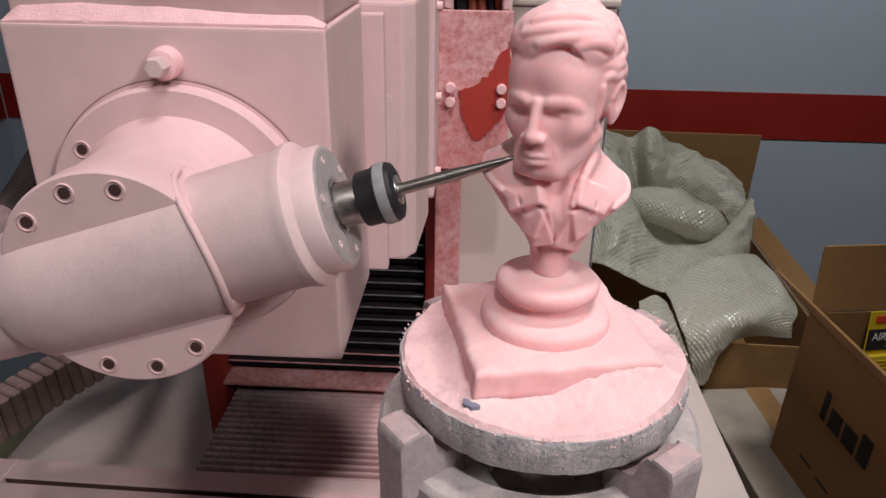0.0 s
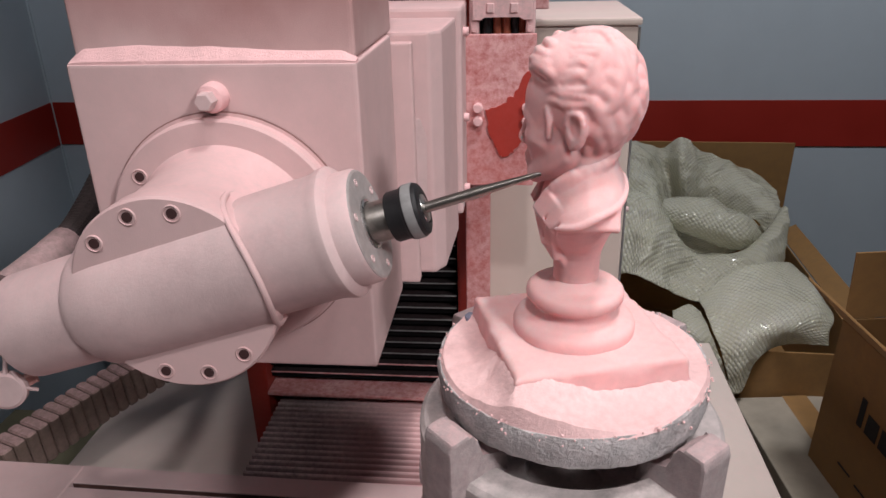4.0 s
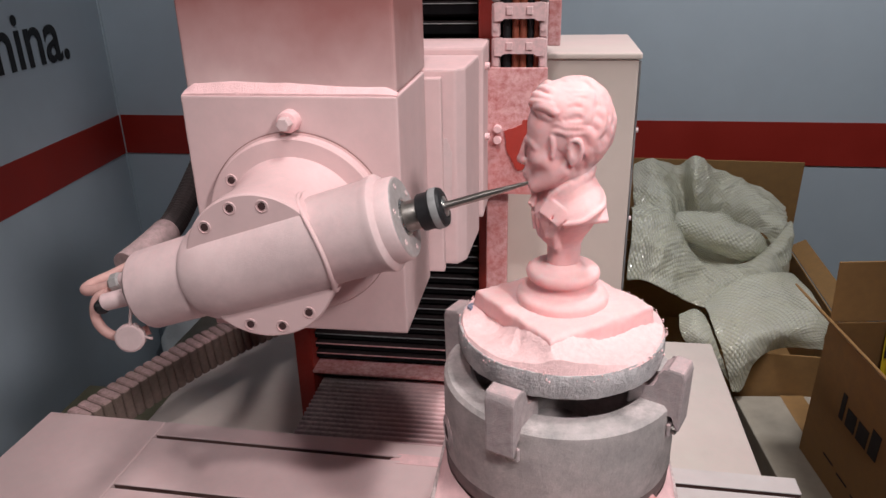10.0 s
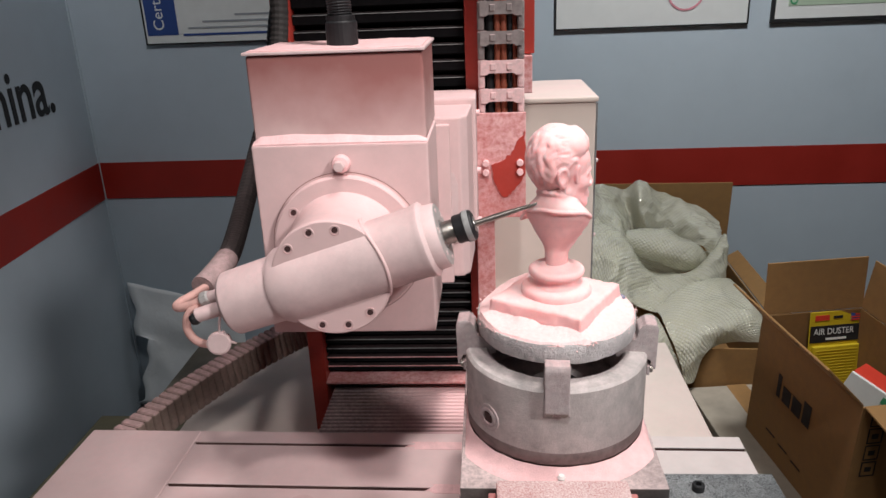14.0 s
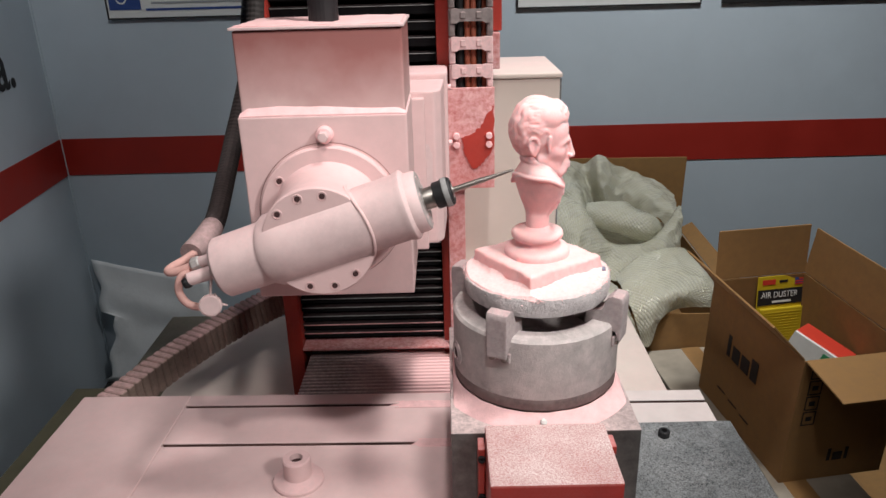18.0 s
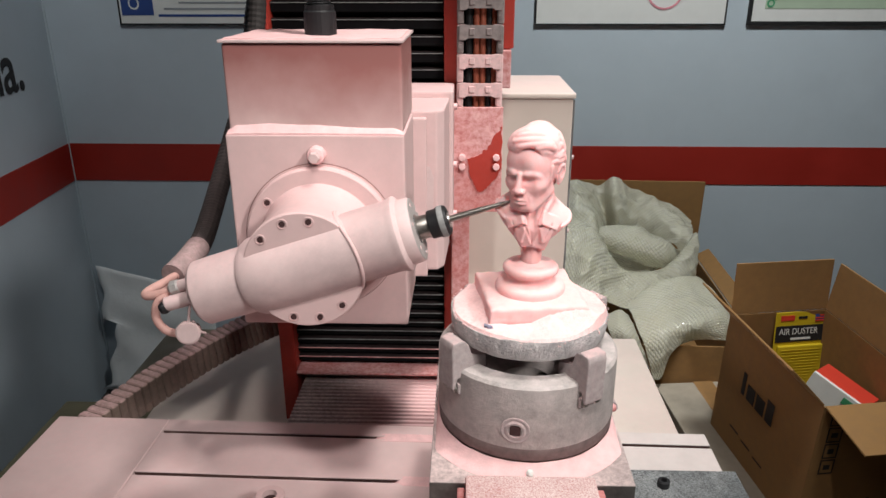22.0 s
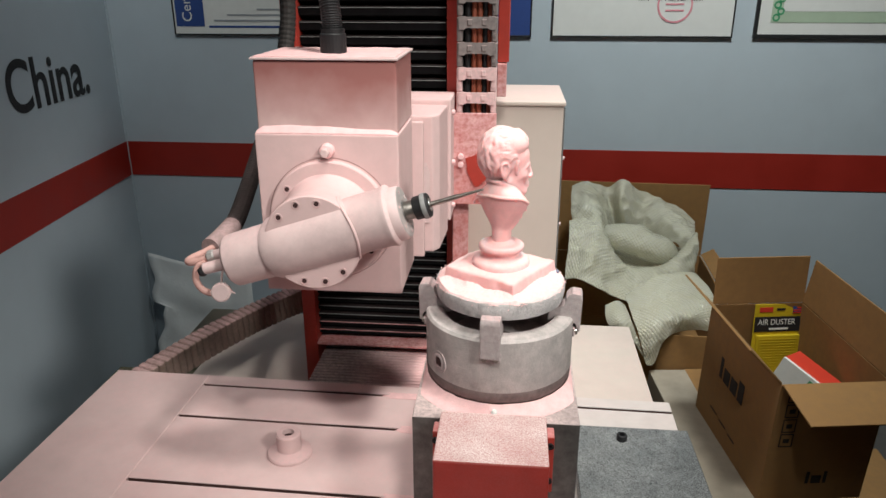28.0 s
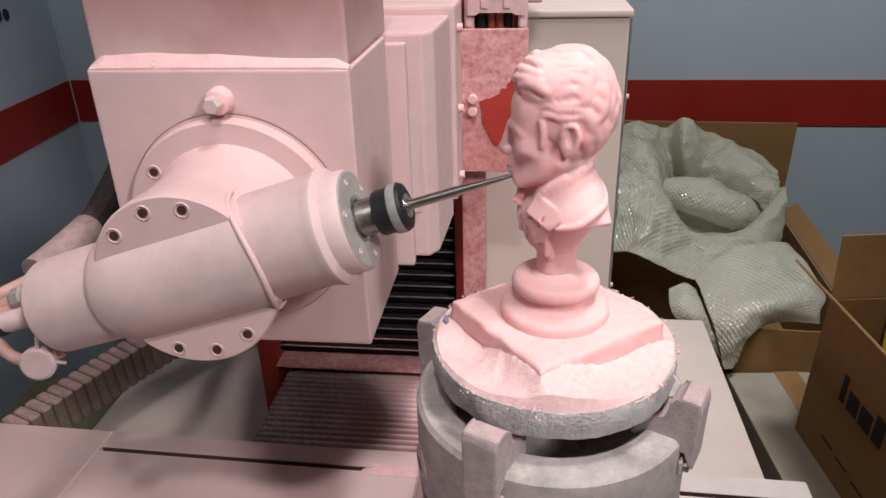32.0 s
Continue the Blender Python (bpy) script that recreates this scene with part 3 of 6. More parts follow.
# ---- the machine ----


def machine_bed():
    bed = thing("machine_bed", "cream painted machine bed with powder on top", "machine bed")
    part("base", box(-0.60, 0.385, 0.10, 1.18, 0.0, 0.60, 0.006), M_BED, bed)
    part("top_plate", box(-0.66, 0.41, 0.12, 1.24, 0.60, 0.655, 0.004), M_BED, bed, "cream top plate with pink haze")
    part("saddle", box(-0.40, 0.30, 0.05, 0.62, 0.655, 0.735, 0.004), M_BED, bed)
    for k in range(7):
        part("screw", rod((-0.42 + 0.012 * k, 0.80 - 0.03 * k, 0.654), (-0.42 + 0.012 * k, 0.80 - 0.03 * k, 0.658), 0.004, 10), M_PAINT_WORN, bed)
    part("cable_hole", rod((-0.345, 0.735, 0.654), (-0.345, 0.735, 0.6565), 0.012, 18), M_HOLE, bed, "dark cable hole in the bed")


machine_bed()


def bed_bellows():
    w = thing("way_cover", "ridged dusty bellows cover over the bed ways", "bellows")
    n = 25
    x0, x1 = -0.332, 0.03
    y0, y1 = 0.63, 0.93
    for k in range(n):
        y = y0 + (y1 - y0) * k / n
        d = (y1 - y0) / n
        out = [(y, 0.726), (y + 0.20 * d, 0.7375), (y + 0.28 * d, 0.7405), (y + 0.40 * d, 0.7415), (y + 0.64 * d, 0.7415), (y + 0.74 * d, 0.7385), (y + d, 0.726)]
        bm = bmesh.new()
        a = [bm.verts.new((x0, p, q)) for p, q in out]
        b = [bm.verts.new((x1, p, q)) for p, q in out]
        bm.faces.new(a)
        bm.faces.new(list(reversed(b)))
        for j in range(len(out)):
            i = (j + 1) % len(out)
            bm.faces.new((a[j], b[j], b[i], a[i]))
        part("fold", bm, M_BELLOW_DUSTY, w)
    part("mount", box(x0, x1, y0 - 0.01, y1, 0.655, 0.7265, 0.002), M_DARK, w)


bed_bellows()


def column():
    c = thing("machine_column", "red painted machine column with black bellows", "machine column")
    part("left_post", box(-0.372, -0.342, 0.868, 1.10, 0.655, 1.95, 0.003), M_RED, c, "red left post of the column")
    part("right_post", box(-0.052, -0.020, 0.885, 1.10, 0.655, 1.95, 0.003), M_RED, c, "red right post of the column")
    part("core", box(-0.342, -0.052, 0.94, 1.10, 0.655, 1.95, 0), M_RED, c)
    part("foot_lip", box(-0.342, -0.02, 0.862, 0.93, 0.764, 0.770, 0.002), M_RED_DUSTY, c, "dusty lip at the column's foot")
    z, k = 0.775, 0
    while z < 1.93:
        d = 0.0195 if z < 1.10 else 0.0272
        bm = bmesh.new()
        out = [(0.94, z), (0.912, z + 0.03 * d), (0.890, z + 0.30 * d), (0.8875, z + 0.80 * d), (0.8875, z + 0.90 * d), (0.94, z + 0.985 * d)]
        a = [bm.verts.new((-0.341, p, q)) for p, q in out]
        b = [bm.verts.new((-0.053, p, q)) for p, q in out]
        bm.faces.new(a)
        bm.faces.new(list(reversed(b)))
        for j in range(len(out)):
            i = (j + 1) % len(out)
            bm.faces.new((a[j], b[j], b[i], a[i]))
        fold = part("bellows_fold", bm, M_BLACK, c)
        part("edge_strip", box(-0.340, -0.054, 0.8852, 0.8873, z + 0.81 * d, z + 0.81 * d + 0.0012, 0), M_EDGE if k > 1 else M_RED_DUSTY, fold)
        z += d
        k += 1
    part("rail_strip", box(-0.038, -0.006, 0.862, 0.884, 0.70, 1.12, 0.002), M_RED_DUSTY, c, "chipped powder-covered strip")
    part("side_channel", box(0.045, 0.064, 0.93, 0.98, 1.31, 1.375, 0.002), M_RED_DUSTY, c)
    part("side_channel", box(0.045, 0.068, 0.94, 0.99, 1.377, 1.95, 0.002), M_RED, c, "red cable channel")


column()


def cable_chain():
    """The chain hangs before the column above its bracket plate."""
    ch = thing("cable_chain", "powder-covered vertical cable chain with orange cables", "cable chain")
    x0, x1, y = -0.030, 0.046, 0.845
    z = 1.285
    pitch = 0.046
    # dark sheet added for the shade inside the chain; hides the pale wall
    part("back_plate", box(x0 + 0.002, x1 - 0.002, y + 0.0302, y + 0.033, z, z + 14 * pitch, 0), M_DARK, ch, "dark sheet added behind the chain openings")
    for k in range(14):
        za = z + k * pitch
        mat = M_CHAIN_POWDER if k < 2 else M_CHAIN
        for xa in (x0, x1 - 0.011):
            part("side_link", box(xa, xa + 0.011, y + 0.001, y + 0.03, za + 0.0005, za + pitch - 0.0005, 0.002, 1), mat, ch)
        w = x1 - x0
        plate = [(x0 + 0.004, za + 0.022), (x0 + 0.014, za + 0.022), (x0 + 0.018, za + 0.026), (x1 - 0.018, za + 0.026), (x1 - 0.014, za + 0.022), (x1 - 0.004, za + 0.022), (x1 - 0.004, za + 0.046), (x1 - 0.014, za + 0.0465), (x1 - 0.019, za + 0.0445), (x0 + 0.019, za + 0.0445), (x0 + 0.014, za + 0.0465), (x0 + 0.004, za + 0.046)]
        bar = part("cross_bar", prism(plate, y - 0.003, y + 0.003, bevel=0.0008), mat, ch)
        for xa in (x0 + 0.020, x1 - 0.029):
            part("clip", box(xa, xa + 0.009, y - 0.0055, y - 0.0032, za + 0.030, za + 0.041, 0.001, 1), mat, bar)
        for xa in (x0 + 0.006, x1 - 0.006):
            part("pin", rod((xa, y + 0.001, za + 0.012), (xa, y - 0.0015, za + 0.012), 0.0035, 10), mat, ch)
    for k, (xa, r, mat) in enumerate(((0.002, 0.0050, M_CABLE), (0.0125, 0.0052, M_CABLE), (0.023, 0.0045, M_DARK), (-0.010, 0.0055, M_DARK), (0.031, 0.004, M_CABLE))):
        part("cable", rod((xa, y + 0.018, z - 0.004), (xa, y + 0.018, z + 14 * pitch), r, 12), mat, ch)


cable_chain()


def z_carriage():
    c = thing("z_carriage", "pink powder-covered slide that carries the head", "machine slide")
    part("rear_slab", box(-0.335, -0.034, 0.775, 0.872, 1.095, 1.328, 0.004), M_PAINT, c, "thick powdered slab")
    part("front_slab", prism([(-0.30, 0.655), (-0.055, 0.655), (-0.045, 0.672), (-0.040, 0.775), (-0.30, 0.775)], 1.075, 1.318, Matrix(((1, 0, 0, 0), (0, 0, 1, 0), (0, 1, 0, 0), (0, 0, 0, 1))), bevel=0.003), M_PAINT, c)
    part("bracket_plate", box(-0.034, 0.048, 0.838, 0.844, 1.11, 1.292, 0.001), M_RED_DUSTY, c, "red bracket plate half bare of powder")
    def ragged(outline, seed, size=0.0022, n=5):
        random.seed(seed)
        out = []
        for (xa, za), (xb, zb) in zip(outline, outline[1:] + outline[:1]):
            for k in range(n):
                t = k / n
                out.append((xa + (xb - xa) * t + random.uniform(-size, size), za + (zb - za) * t + random.uniform(-size, size)))
        return out

    part("bare_patch", prism(ragged([(-0.010, 1.205), (-0.004, 1.168), (0.006, 1.150), (0.016, 1.146), (0.026, 1.160), (0.036, 1.168), (0.046, 1.19), (0.047, 1.262), (0.036, 1.248), (0.022, 1.222), (0.006, 1.210)], 3), 0.8355, 0.8375), M_RED, c, "patch of bare red paint")
    for xa in (-0.020, 0.038):
        for za in (1.192, 1.208):
            bm = rod((xa, 0.838, za), (xa, 0.829, za), 0.0058, 14, bevel=0.001)
            part("plate_bolt", bm, M_PINK, c)
    for za in (1.12, 1.205, 1.30):
        part("edge_bolt", rod((-0.034, 0.80, za), (-0.028, 0.80, za), 0.005, 12), M_PINK, c)
    part("glue_patch", prism([(-0.083, 1.13), (-0.062, 1.13), (-0.060, 1.22), (-0.066, 1.238), (-0.078, 1.238), (-0.084, 1.225)], 0.6525, 0.6545), M_PAINT_WORN, c)


z_carriage()


def screw_head(centre, r, parent, depth=0.006, name="counterbore"):
    """A counterbored screw seen from the front: a rim round a dark hole."""
    x, y, z = centre
    m = Matrix(((1, 0, 0, x), (0, 0, 1, y), (0, -1, 0, z), (0, 0, 0, 1)))
    bm = lathe([(r * 1.14, 0.0015), (r * 1.12, -0.0003), (r, -0.0006), (r * 0.95, 0.0012)], m, 24, caps=False)
    rim = part(name, bm, M_PAINT, parent)
    part("socket", lathe([(0, -0.0003), (r * 0.66, -0.0003), (r * 0.66, 0.001)], m, 20, caps=False), M_HOLE, rim)


def milling_head():
    h = thing("milling_head", "pink powder-covered milling head housing", "machine head")
    part("lower_housing", box(-0.306, -0.088, 0.490, 0.640, 1.064, 1.318, 0.003, 3), M_PAINT, h)
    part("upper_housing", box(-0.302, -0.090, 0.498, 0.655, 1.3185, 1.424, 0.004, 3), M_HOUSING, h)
    part("lid", box(-0.305, -0.087, 0.494, 0.658, 1.4245, 1.428, 0.001), M_PAINT_WORN, h, "powdered sheet lid")
    part("back_plate", box(-0.30, -0.07, 0.641, 0.654, 1.07, 1.31, 0.002), M_PAINT, h)
    ledge = mound(-0.304, -0.0885, 0.4908, 0.4985, 1.3178, lambda u, v: (0.0015 + (0.0110 - 0.0065 * u) * v) * (1.05 + 0.35 * noise.noise((u * 3.5, 0.3, 2)) + 0.10 * noise.noise((u * 11, v, 5))) * min(1, 14 * u + 0.3, 14 * (1 - u) + 0.3), 70, 6)
    tagged(part("ledge_powder", ledge, M_PINK, h, "wavy ridge of powder on the ledge", smooth=True), kind="stuff")
    crest = mound(-0.300, -0.092, 0.500, 0.652, 1.4280, lambda u, v: 0.0012 + 0.0013 * noise.noise((u * 6, v * 5, 3)) + 0.0006 * noise.noise((u * 24, v * 20, 3)), 60, 40)
    tagged(part("lid_powder", crest, M_PINK, h, "thin uneven powder on the lid", smooth=True), kind="stuff")
    y = Matrix(((1, 0, 0, -0.195), (0, 0, 1, 0), (0, -1, 0, 1.187), (0, 0, 0, 1)))
    part("bearing_disc", lathe([(0.0955, 0.492), (0.0955, 0.4885), (0.093, 0.4885), (0.093, 0.479), (0.091, 0.477), (0.066, 0.477), (0.066, 0.492)], y, 72), M_PAINT, h, "round bearing disc")
    part("gap_ring", lathe([(0.0965, 0.4895), (0.0965, 0.4885), (0.0955, 0.4885)], y, 72, caps=False), M_SEAM, h)
    part("hex_bolt", lathe([(0.0001, 0.467), (0.0060, 0.467), (0.0070, 0.4682), (0.0070, 0.4775), (0.0065, 0.478)], y @ Matrix.Translation((0, -0.107, 0)), 6), M_PAINT_WORN, h, "worn hex bolt")
    part("washer", lathe([(0.0065, 0.4775), (0.0098, 0.4785), (0.0107, 0.481), (0.0112, 0.491)], y @ Matrix.Translation((0, -0.107, 0)), 28), M_PINK, h, smooth=True)
    screw_head((-0.189, 0.4765, 1.2565), 0.0028, h, name="pin_hole")
    screw_head((-0.258, 0.4765, 1.236), 0.0055, h)
    screw_head((-0.132, 0.4765, 1.14), 0.0055, h)


milling_head()
TILT_DEG = 17.8
PIVOT = Vector((-0.195, 0.408, 1.187))
AXIS = Matrix.Translation(PIVOT) @ Matrix.Rotation(radians(-TILT_DEG), 4, "Y") @ Matrix(((0, 0, 1, 0), (0, 1, 0, 0), (-1, 0, 0, 0), (0, 0, 0, 1)))


def spindle():
    s = thing("tilting_spindle", "powder-covered tilting spindle with black collet nut", "spindle")
    y = Matrix(((1, 0, 0, -0.195), (0, 0, 1, 0), (0, -1, 0, 1.187), (0, 0, 0, 1)))
    part("swivel_body", lathe([(0.074, 0.4772), (0.071, 0.470), (0.0685, 0.455), (0.0675, 0.42), (0.0675, 0.400), (0.069, 0.396), (0.069, 0.3785), (0.0675, 0.377), (0, 0.377)], y, 72), M_PAINT, s, smooth=True)
    for ang in (141, 110, 81, -105, -75, -45):
        a = radians(ang)
        screw_head((-0.195 + 0.059 * math.cos(a), 0.3765, 1.187 + 0.059 * math.sin(a)), 0.0052, s)
    part("tail_barrel", lathe([(0, -0.138), (0.036, -0.138), (0.0390, -0.134), (0.0400, -0.060)], AXIS, 64), M_PAINT_WORN, s, smooth=True)
    # the main barrel ends where it meets the round of the swivel flange
    bm = bmesh.new()
    seg, rings = 96, []
    r = 0.0472
    for j in range(8):
        ring = []
        for k in range(seg):
            a = 2 * math.pi * k / seg
            end = math.sqrt(0.0675**2 - (r * math.cos(a)) ** 2)
            start = -math.sqrt(0.0715**2 - (r * math.cos(a)) ** 2 * 0.25)
            u = j / 7
            rr = r - (0.0045 if j == 0 else 0.0012 if j == 1 else 0.0)
            sp = start + (end - start) * max(0.0, (j - 0.8) / 6.2) if j else start - 0.002
            ring.append(bm.verts.new(AXIS @ Vector((rr * math.cos(a), rr * math.sin(a), sp))))
        rings.append(ring)
    for p_, q_ in zip(rings, rings[1:]):
        for k in range(seg):
            bm.faces.new((p_[k], p_[(k + 1) % seg], q_[(k + 1) % seg], q_[k]))
    bm.faces.new(rings[0])
    bm.faces.new(rings[-1])
    part("motor_barrel", bm, M_PAINT_WORN, s, smooth=True)
    part("nose_barrel", lathe([(0.0405, 0.0), (0.0415, 0.03), (0.0420, 0.104), (0.0432, 0.109), (0.0442, 0.113), (0.0442, 0.1155), (0.0425, 0.1175), (0.0385, 0.1195), (0.0380, 0.131), (0.0365, 0.133)], AXIS, 64), M_PAINT_WORN, s, smooth=True)
    seam = []
    for k in range(49):
        a = math.pi * k / 48 + math.pi
        seam.append(AXIS @ Vector((0.0470 * math.cos(a), 0.0470 * math.sin(a), math.sqrt(0.0680**2 - (0.0470 * math.cos(a)) ** 2) + 0.0005)))
    part("seam_rib", tube(seam, 0.0022, 49, 10, smooth_path=False), M_PAINT, s, "raised rim of the swivel flange", smooth=True)
    cap = part("end_cap", lathe([(0.0365, 0.131), (0.0365, 0.1335), (0.0350, 0.1342), (0.0185, 0.1342), (0.0165, 0.1335), (0.0165, 0.126)], AXIS, 64), M_CAPMETAL, s, "dusty aluminium end cap")
    for k in range(6):
        a = 2 * math.pi * k / 6
        part("cap_screw", lathe([(0.0026, 0.1338), (0.0026, 0.1348), (0.0014, 0.1348), (0.0012, 0.1342)], AXIS @ Matrix.Translation((0.029 * math.cos(a), 0.029 * math.sin(a), 0)), 12), M_PAINT_WORN, cap)
    part("shaft_seal", lathe([(0.0164, 0.130), (0.0164, 0.1346), (0.0150, 0.1352), (0.0138, 0.1340)], AXIS, 40, caps=False), M_STEEL, cap, "bright ring round the shaft", smooth=True)
    part("shaft", lathe([(0.0136, 0.126), (0.0136, 0.147), (0.0130, 0.1485), (0.0125, 0.151)], AXIS, 40), M_SHAFT, s, "polished steel spindle shaft", smooth=True)
    nut = part("collet_nut", lathe([(0.0130, 0.1480), (0.0158, 0.1484), (0.0166, 0.1498), (0.0166, 0.1580), (0.0172, 0.1590), (0.0178, 0.1596), (0.0180, 0.1604), (0.0178, 0.1675), (0.0166, 0.1700), (0.0140, 0.1712), (0.0105, 0.1712), (0.0095, 0.1700)], AXIS, 56), M_DARK, s, "black collet nut", smooth=True)
    part("grip_ring", lathe([(0.0179, 0.1606), (0.0183, 0.1612), (0.0182, 0.1668), (0.0177, 0.1676)], AXIS, 56, caps=False), M_EDGE, nut, "grey ring of the nut", smooth=True)
    part("collet", lathe([(0.0096, 0.1690), (0.0090, 0.1716), (0.0040, 0.1722), (0.0036, 0.1700)], AXIS, 32, caps=False), M_STEEL, nut, "bright split collet", smooth=True)
    part("tool_bit", lathe([(0.0036, 0.160), (0.0036, 0.208), (0.0030, 0.214), (0.0014, 0.2475), (0, 0.2490)], AXIS, 20), M_SHAFT, s, "slender tapered carving bit", smooth=True)
    # plugs and leads at the tail of the motor
    q = Vector
    g1 = part("plug", rod(q((-0.326, 0.411, 1.159)), q((-0.354, 0.410, 1.1515)), 0.0078, 20, bevel=0.0015), M_PAINT_WORN, s, "powdered cable plug", smooth=True)
    part("gland_nut", lathe([(0.0085, 0), (0.0098, 0.002), (0.0098, 0.010), (0.008, 0.0125), (0.0065, 0.0135)], frame_to((-0.352, 0.410, 1.152), (-0.366, 0.410, 1.147)), 8), M_CAPMETAL, g1, "grey gland nut")
    g2 = part("plug", rod(q((-0.324, 0.400, 1.146)), q((-0.366, 0.392, 1.136)), 0.0092, 20, r2=0.0085, bevel=0.0018), M_PAINT_WORN, s, smooth=True)
    part("black_tape", lathe([(0.0070, 0), (0.0076, 0.004), (0.006, 0.008)], frame_to((-0.363, 0.390, 1.1345), (-0.373, 0.388, 1.130)), 14), M_DARK, g2, "frayed black tape")
    part("plug", rod(q((-0.326, 0.424, 1.140)), q((-0.352, 0.422, 1.132)), 0.0085, 18, bevel=0.002), M_PAINT_WORN, s, smooth=True)
    part("lead", tube([(-0.364, 0.410, 1.1475), (-0.380, 0.410, 1.141), (-0.393, 0.411, 1.1385), (-0.3985, 0.416, 1.1385), (-0.397, 0.428, 1.139), (-0.389, 0.448, 1.1395), (-0.381, 0.468, 1.141)], 0.0056, 40, 12), M_LEAD, s, "pink coated lead", smooth=True)
    part("lead", tube([(-0.366, 0.402, 1.141), (-0.376, 0.402, 1.137), (-0.381, 0.400, 1.128), (-0.3815, 0.398, 1.115), (-0.375, 0.397, 1.103), (-0.364, 0.398, 1.096), (-0.350, 0.402, 1.094), (-0.336, 0.412, 1.098)], 0.0050, 40, 12), M_LEAD, s, smooth=True)
    part("tether", tube([(-0.336, 0.394, 1.138), (-0.3375, 0.390, 1.128), (-0.338, 0.386, 1.116)], 0.0017, 10, 8), M_PAINT_WORN, s)
    part("tether", tube([(-0.334, 0.388, 1.118), (-0.330, 0.387, 1.111), (-0.327, 0.388, 1.104), (-0.322, 0.393, 1.099)], 0.0015, 12, 8), M_PAINT_WORN, s)
    part("dust_cap", lathe([(0, -0.004), (0.0128, -0.004), (0.0142, -0.002), (0.0142, 0.003), (0.012, 0.0045), (0, 0.0042)], Matrix.Translation((-0.340, 0.386, 1.1030)) @ Matrix.Rotation(radians(80), 4, "X") @ Matrix.Rotation(radians(14), 4, "Y"), 32), M_PAINT_WORN, s, "round plug cap on its tether", smooth=True)


spindle()


def hoses():
    h = thing("spindle_hose", "dusty grey corrugated hose to the spindle motor", "hose")
    part("hose", tube([(-0.380, 0.500, 1.1455), (-0.378, 0.535, 1.149), (-0.379, 0.570, 1.156), (-0.382, 0.62, 1.176), (-0.384, 0.68, 1.208), (-0.382, 0.74, 1.252), (-0.372, 0.79, 1.310), (-0.360, 0.83, 1.380), (-0.352, 0.855, 1.470), (-0.350, 0.86, 1.60)], 0.0146, 190, 14, rib=0.0007), M_HOSE, h)
    part("sleeve", tube([(-0.385, 0.468, 1.1405), (-0.381, 0.490, 1.144), (-0.379, 0.515, 1.147), (-0.3785, 0.545, 1.1505)], 0.0162, 16, 16), M_HOSE_END, h, "powdered cloth sleeve", smooth=True)
    g = thing("head_hose", "black corrugated hose rising from the head", "hose")
    part("gland", lathe([(0.020, 0), (0.020, 0.028), (0.018, 0.030), (0.018, 0.036)], Matrix.Translation((-0.196, 0.565, 1.428)), 24), M_DARK, g, "black rubber gland")
    part("hose", tube([(-0.196, 0.565, 1.452), (-0.200, 0.57, 1.50), (-0.215, 0.60, 1.56), (-0.25, 0.68, 1.64), (-0.30, 0.80, 1.70)], 0.0145, 120, 14, rib=0.0016), M_DARK, g)
    f = thing("column_hose", "thick black hose beside the column", "hose")
    part("hose", tube([(-0.405, 0.99, 1.32), (-0.395, 0.99, 1.42), (-0.36, 0.98, 1.55), (-0.33, 0.97, 1.75)], 0.021, 80, 14, rib=0.001), M_DARK, f)


hoses()


def cabinet():
    c = thing("control_cabinet", "cream metal control cabinet dusted pink", "cabinet")
    part("body", box(-0.018, 0.186, 0.992, 1.246, 0.655, 1.282, 0.003, 2), M_CREAM, c)
    part("lid", box(-0.0185, 0.190, 0.988, 1.250, 1.2822, 1.292, 0.003, 2), M_CREAM, c, "powdered top lid")
    part("edge_trim", box(0.1862, 0.189, 0.992, 0.996, 0.66, 1.28, 0.0005, 1), M_EDGE, c, "dark seal along the edge")
    for za in (0.86, 1.02, 1.17):
        part("hinge_pin", rod((0.186, 1.0, za), (0.193, 1.0, za), 0.004, 10), M_PAINT_WORN, c)


cabinet()


def conduit():
    c = thing("ribbed_conduit", "curved ribbed conduit with pink dust on top", "conduit")
    pts = curve_points([(-0.655, 0.660, 0.765), (-0.600, 0.80, 0.772), (-0.53, 0.92, 0.782), (-0.45, 1.01, 0.795), (-0.375, 1.06, 0.81)], 35)
    w, hgt = 0.022, 0.030
    for k in range(34):
        p, q = pts[k], pts[k + 1]
        d = (q - p).normalized()
        side = Vector((d.y, -d.x, 0)).normalized()
        mid = (p + q) / 2
        m = Matrix.Translation(mid) @ Matrix((side, d, side.cross(d))).transposed().to_4x4()
        ln = (q - p).length
        part("link", box(-w, w, -0.49 * ln, 0.49 * ln, -hgt, hgt, 0.0065, 3, m=m), M_CONDUIT, c)
    part("core", tube(pts, 0.0185, 35, 8, smooth_path=False), M_DARK, c)


conduit()
# ---- what rides on the moving table ----
TABLE_THINGS, TURN_THINGS = [], []
CX, CY = 0.070, 0.416


def smoothstep(a, b, x):
    t = max(0.0, min(1.0, (x - a) / (b - a)))
    return t * t * (3 - 2 * t)


